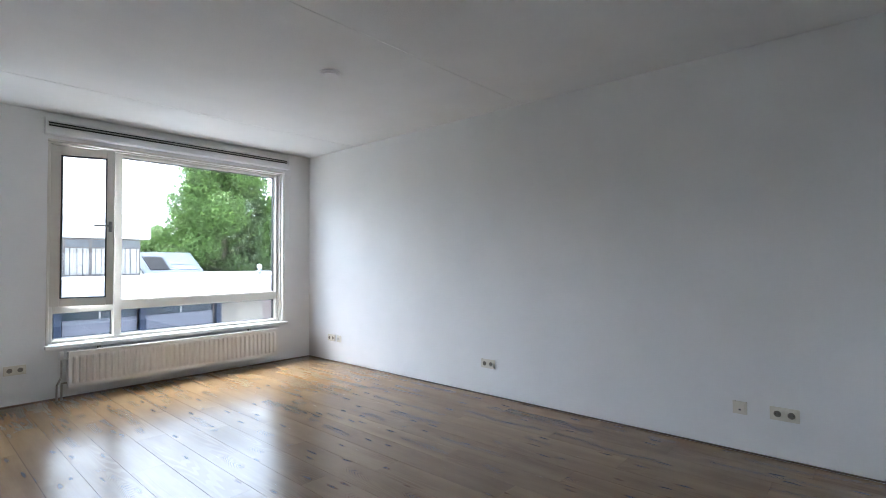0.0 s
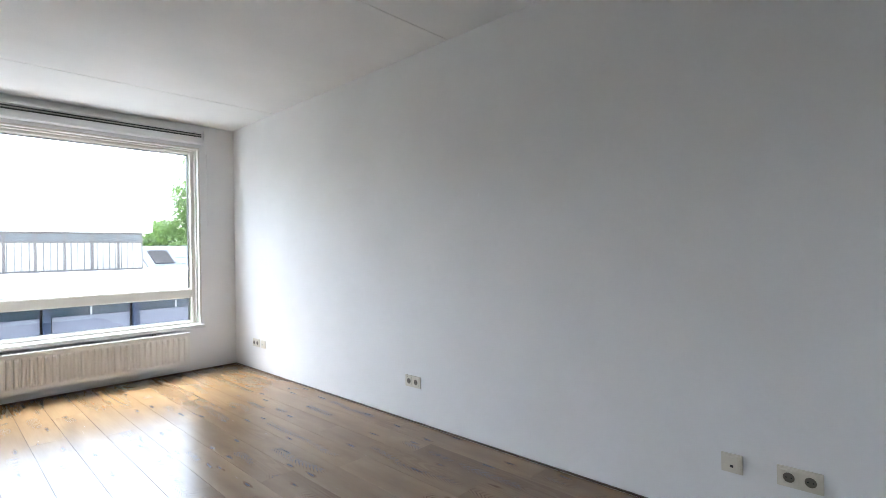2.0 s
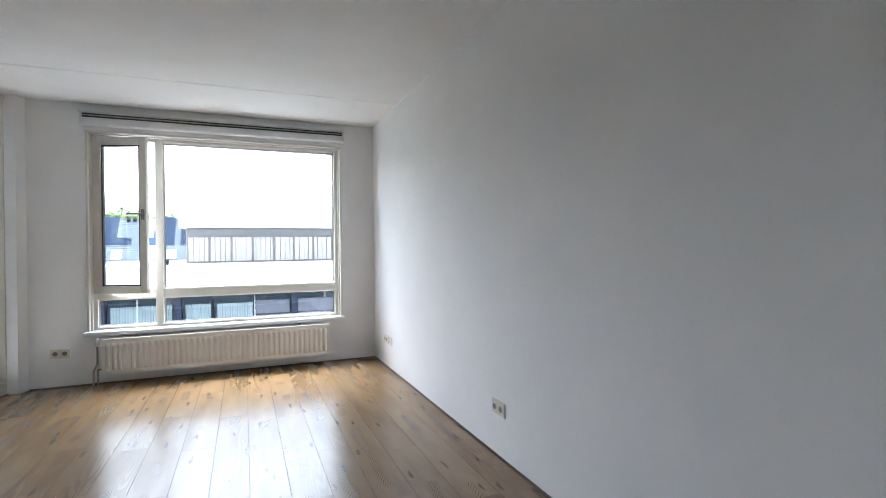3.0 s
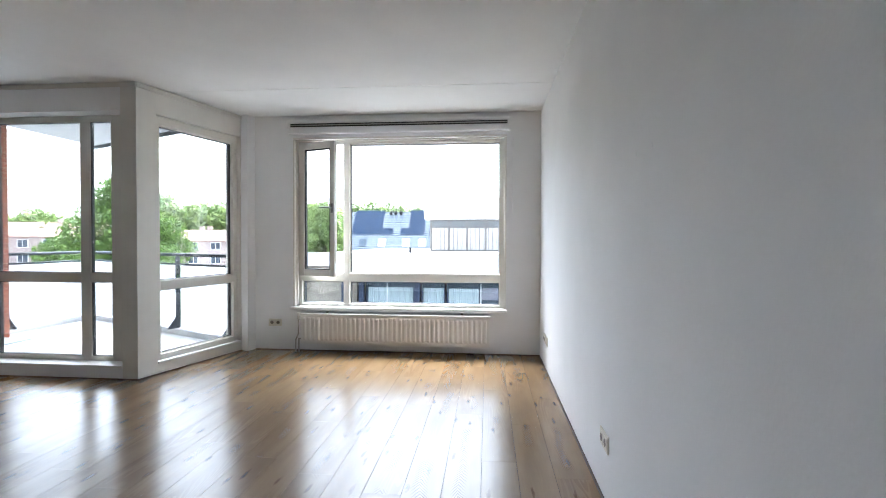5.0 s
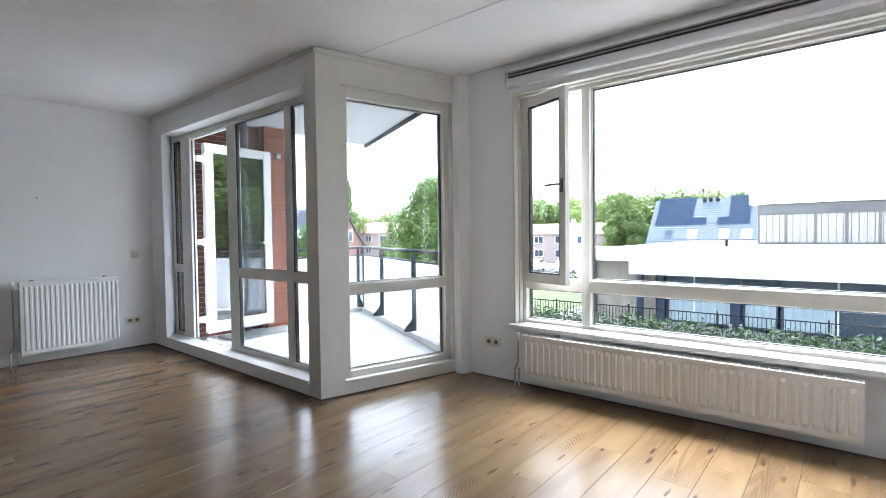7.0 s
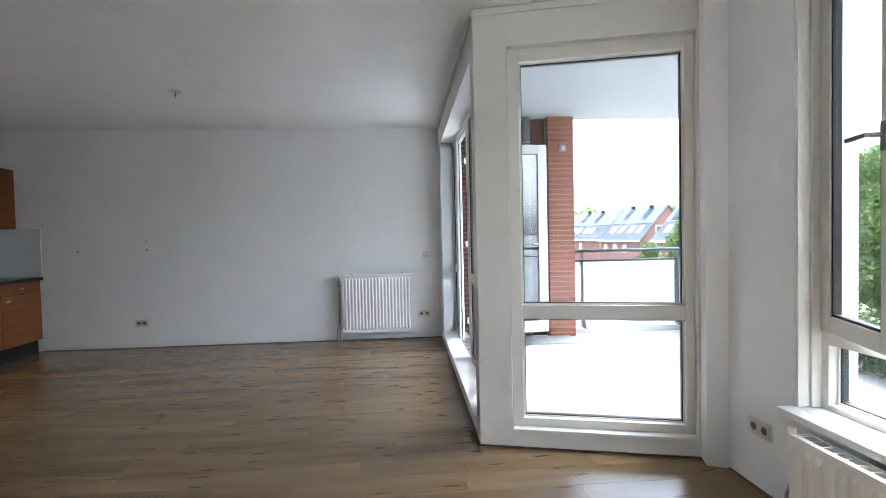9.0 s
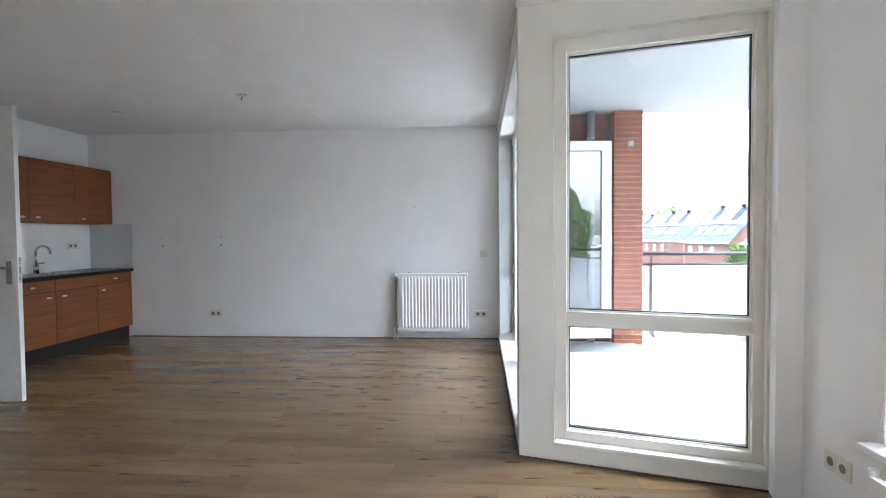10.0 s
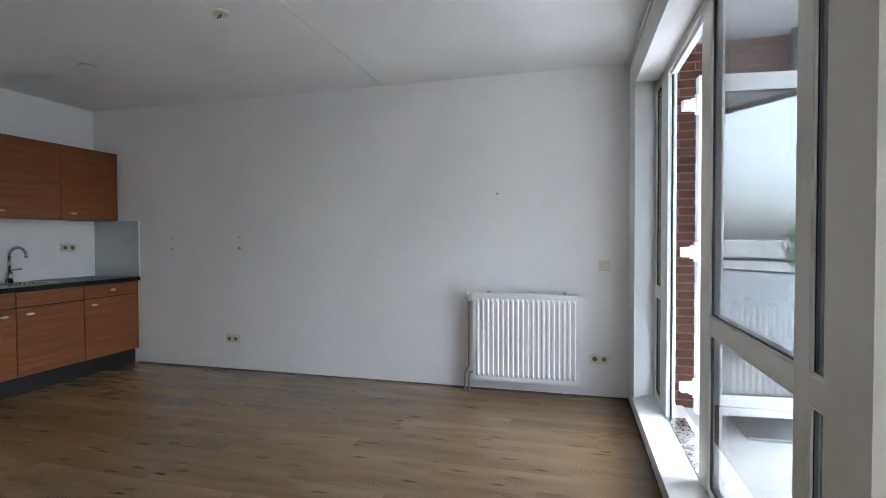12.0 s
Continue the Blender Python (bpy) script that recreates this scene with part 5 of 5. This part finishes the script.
# -- houses --
def gable_house(m, length, depth, eave, ridge, wall, roof, label, group="", windows=(), gable_windows=(), panels=(), chimneys=()):
    """Pitched house; ridge along local x, front at local -y, base at z = 0."""
    h = thing("house", m, label, "house", group)
    bm = boxes((0, length, 0, depth, 0, eave))
    part("wall", bm, M[wall], h)
    for x in (0.0, length - 0.25):
        g = bmesh.new()
        v = [g.verts.new((xx, yy, zz)) for xx in (x, x + 0.25) for yy, zz in ((0, eave), (depth, eave), (depth / 2, ridge))]
        for q in ((0, 2, 1), (3, 4, 5), (0, 3, 5, 2), (1, 2, 5, 4), (0, 1, 4, 3)):
            g.faces.new([v[i] for i in q])
        part("gable", g, M[wall], h)
    s = (ridge - eave) / (depth / 2)
    for sgn in (-1, 1):
        r = bmesh.new()
        y0 = -0.3 if sgn < 0 else depth + 0.3
        z0 = eave - 0.3 * s
        pts = [(-0.15, y0, z0), (length + 0.15, y0, z0), (length + 0.15, depth / 2, ridge), (-0.15, depth / 2, ridge)]
        lo = [r.verts.new((x, y, z + 0.02)) for x, y, z in pts]
        hi = [r.verts.new((x, y, z + 0.17)) for x, y, z in pts]
        r.faces.new(lo)
        r.faces.new(hi)
        for i in range(4):
            j = (i + 1) % 4
            r.faces.new((lo[i], lo[j], hi[j], hi[i]))
        bmesh.ops.recalc_face_normals(r, faces=r.faces)
        rf = part("roof", r, M[roof], h)
        if sgn < 0:
            slope = math.atan2(ridge - eave, depth / 2)
            for a, b, u0, u1, mt, nm in panels:
                p = part(nm, boxes((a, b, u0, u1, 0.0, {"board": 0.03, "roof_sheet": 0.03, "roof_vent": 0.35}.get(nm, 0.06))), M[mt], rf)
                p.matrix_basis = Matrix.Translation((0, 0, eave + 0.18)) @ Matrix.Rotation(slope, 4, "X")
    for a, z, w, hh in windows:
        f = part("window", boxes((a, a + w, -0.06, 0.02, z, z + 0.1), (a, a + w, -0.06, 0.02, z + hh - 0.1, z + hh), (a, a + 0.1, -0.06, 0.02, z + 0.1, z + hh - 0.1), (a + w - 0.1, a + w, -0.06, 0.02, z + 0.1, z + hh - 0.1), (a + w / 2 - 0.04, a + w / 2 + 0.04, -0.05, 0.02, z + 0.1, z + hh - 0.1)), M["white_board"], h)
        part("pane", boxes((a + 0.1, a + w - 0.1, -0.03, -0.01, z + 0.1, z + hh - 0.1)), M["far_glass"], f)
    for y, z, w, hh in gable_windows:
        x = length
        f = part("window", boxes((x - 0.02, x + 0.06, y, y + w, z, z + 0.12), (x - 0.02, x + 0.06, y, y + w, z + hh - 0.12, z + hh), (x - 0.02, x + 0.06, y, y + 0.12, z + 0.12, z + hh - 0.12), (x - 0.02, x + 0.06, y + w - 0.12, y + w, z + 0.12, z + hh - 0.12)), M["white_board"], h)
        part("pane", boxes((x - 0.01, x + 0.03, y + 0.12, y + w - 0.12, z + 0.12, z + hh - 0.12)), M["far_glass"], f)
    for x in chimneys:
        part("chimney", boxes((x, x + 0.5, depth / 2 - 0.3, depth / 2 + 0.3, ridge - 0.5, ridge + 0.7), bevel=0.02), M[wall if roof == "tiles_red" else "iron"], h)
    return h


rw = [(1.0 + i * 3.3, z, 1.5, 1.1) for i in range(6) for z in (0.8, 2.75)]
gable_house(pose(-47, 60, GZ), 21.5, 7, 4.05, 5.5, "grey_brick", "tiles_red", "long row of pale brick terraced houses with pink roofs", "distant houses", rw, ((1.4, 2.75, 1.1, 1.1), (4.2, 2.75, 1.1, 1.1)), chimneys=(4, 5.2, 14, 15.2))
gable_house(pose(-78, 56, GZ, 0, 0, 12), 26, 8, 4.6, 6.6, "grey_brick", "tiles_red", "row of brick terraced houses far off", "distant houses", [(1.0 + i * 3.3, z, 1.5, 1.2) for i in range(7) for z in (0.9, 3.0)], chimneys=(6, 14))
gable_house(pose(-90, 38, GZ, 0, 0, 40), 26, 8, 4.6, 6.6, "far_brick", "tiles_red", "row of brick terraced houses far off", "distant houses", [(1.0 + i * 3.3, z, 1.5, 1.2) for i in range(7) for z in (0.9, 3.0)], chimneys=(6, 14))
def terrace_house(x, y, length, label, top):
    """Brick house of the stepped row; (x, y) is the front corner beside its gable."""
    a = math.radians(22)
    small = tuple((u, u + 0.55, 0.9, 1.9, "white_board", "roof_window") for u in (0.6, 1.7, 3.0, 4.0))
    gable_house(pose(x - length * math.cos(a), y - length * math.sin(a), GZ, 0, 0, 22), length, 8.0, 3.3, 6.75, "far_brick", "tiles_grey", label, "brick gable houses",
                [(u, 2.1, 0.4, 0.8) for u in (0.5, 1.8, 3.1)], ((2.2, 3.6, 0.95, 1.2), (4.9, 3.6, 0.95, 1.2), (1.5, 0.8, 1.2, 1.4), (5.2, 0.8, 1.2, 1.4)),
                ((-0.1, length + 0.1, 2.35, 5.2, "roof_sheet", "roof_sheet"), (-0.1, length + 0.1, -0.45, -0.25, "white_board", "gutter")) + small + top)


for cx, cy, ln in ((-78.0, 22.2, 8.0), (-68.0, 21.7, 8.0), (-57.3, 21.2, 6.5), (-46.9, 21.1, 5.2)):
    terrace_house(cx, cy, ln, "red brick gabled terraced house with roof windows", ((0.9, 1.6, 3.0, 4.7, "solar_grey", "solar_panel"), (3.3, 4.0, 3.0, 4.7, "solar_grey", "solar_panel"), (1.05, 1.35, 4.75, 5.0, "iron", "roof_vent"), (3.45, 3.75, 4.75, 5.0, "iron", "roof_vent")))
terrace_house(-36.5, 22.7, 6.7, "red brick gabled house with solar panels", ((0.4, 1.3, 2.6, 4.8, "solar_grey", "solar_panel"), (2.2, 4.0, 2.5, 4.9, "solar_grey", "solar_panel"), (4.6, 6.6, 2.5, 5.0, "solar_grey", "solar_panel"), (3.2, 3.5, 4.95, 5.15, "iron", "roof_vent"), (3.7, 4.0, 4.95, 5.15, "iron", "roof_vent")))
# house with a wide solar roof
sp = ((0.4, 4.2, 2.6, 6.6, "solar", "solar_panel"), (4.2, 5.6, 2.6, 3.6, "solar", "solar_panel"), (6.6, 9.6, 2.6, 3.6, "solar", "solar_panel"), (7.6, 9.6, 3.6, 6.6, "solar", "solar_panel"), (10.2, 12.4, 2.6, 5.8, "solar", "solar_panel"),
      (1.6, 2.5, 0.7, 1.9, "far_glass", "roof_window"), (4.0, 4.9, 0.7, 1.9, "white_board", "roof_window"), (7.0, 7.9, 0.7, 1.9, "white_board", "roof_window"), (9.0, 9.9, 0.7, 1.9, "white_board", "roof_window"), (11.3, 12.4, 0.7, 1.9, "white_board", "roof_window"))
laps = tuple((-0.1, 16.1, 0.1 + i * 0.3, 0.28 + i * 0.3, "pale_lap", "board") for i in range(20))
gable_house(pose(-18, 53, GZ), 16, 8, 2.7, 7.7, "boards_blue", "boards_blue", "house with a pale blue boarded roof and solar panels", "distant houses", (), (), laps + sp + ((4.9, 5.2, 5.9, 6.3, "iron", "roof_vent"), (5.5, 5.8, 5.9, 6.3, "iron", "roof_vent"), (6.2, 6.5, 5.9, 6.3, "iron", "roof_vent")))
gable_house(pose(9.7, 38, GZ, 0, 0, 6), 4.6, 5, 3.3, 4.95, "white_board", "roof_sheet", "small white house with a dark roof panel", "distant houses", ((0.6, 2.2, 0.9, 0.9),), (), ((0.5, 2.0, 0.3, 2.2, "iron", "solar_panel"), (2.3, 4.4, 0.25, 0.9, "pale_lap", "board"), (2.3, 4.4, 1.1, 1.75, "pale_lap", "board")))
tree(11.0, 52.0, 6.8, 7.5, "low green tree behind the small white house", 9000, 0.22, seed=15, low=0.12)


# -- parked cars --
def car(m, paint, label):
    c = thing("car", m, label, "car", "parked cars")
    b = bmesh.new()
    side = [(-2.1, 0.35), (-2.1, 0.75), (-1.2, 0.92), (-0.6, 1.42), (0.9, 1.45), (1.6, 1.0), (2.1, 0.95), (2.15, 0.35)]
    rings = [[b.verts.new((x, y * (0.86 if z > 1.2 else 1.0), z)) for x, z in side] for y in (-0.85, 0.85)]
    b.faces.new(rings[0])
    b.faces.new(rings[1][::-1])
    for i in range(len(side)):
        j = (i + 1) % len(side)
        b.faces.new((rings[0][j], rings[0][i], rings[1][i], rings[1][j]))
    bmesh.ops.bevel(b, geom=list(b.edges), offset=0.05, segments=2, affect="EDGES")
    part("body", b, M[paint], c)
    for s in (-1, 1):
        g = boxes((-0.75, 1.15, s * 0.80 - 0.02, s * 0.80 + 0.02, 0.98, 1.34), bevel=0.01)
        part("side_window", g, M["far_glass"], c)
    for x in (-1.35, 1.35):
        for s in (-1, 1):
            w = part("wheel", rod(bmesh.new(), (x, s * 0.68, 0.32), (x, s * 0.88, 0.32), 0.32, 18), M["gasket"], c)
            part("rim", rod(bmesh.new(), (x, s * 0.8801, 0.32), (x, s * 0.89, 0.32), 0.19, 14), M["steel"], w)
    return c


for i, (x, y, pt, lb_) in enumerate(((-34.5, 44, "car_white", "white parked car on the street"), (-31.0, 44.3, "car_grey", "grey parked car on the street"), (-27.2, 44, "car_white", "white parked car on the street"), (-38.2, 44.2, "car_grey", "grey parked car on the street"), (-23.5, 44, "car_white", "white parked car on the street"))):
    car(pose(x, y, GZ + 0.012, 0, 0, 100 + 3 * i), pt, lb_)
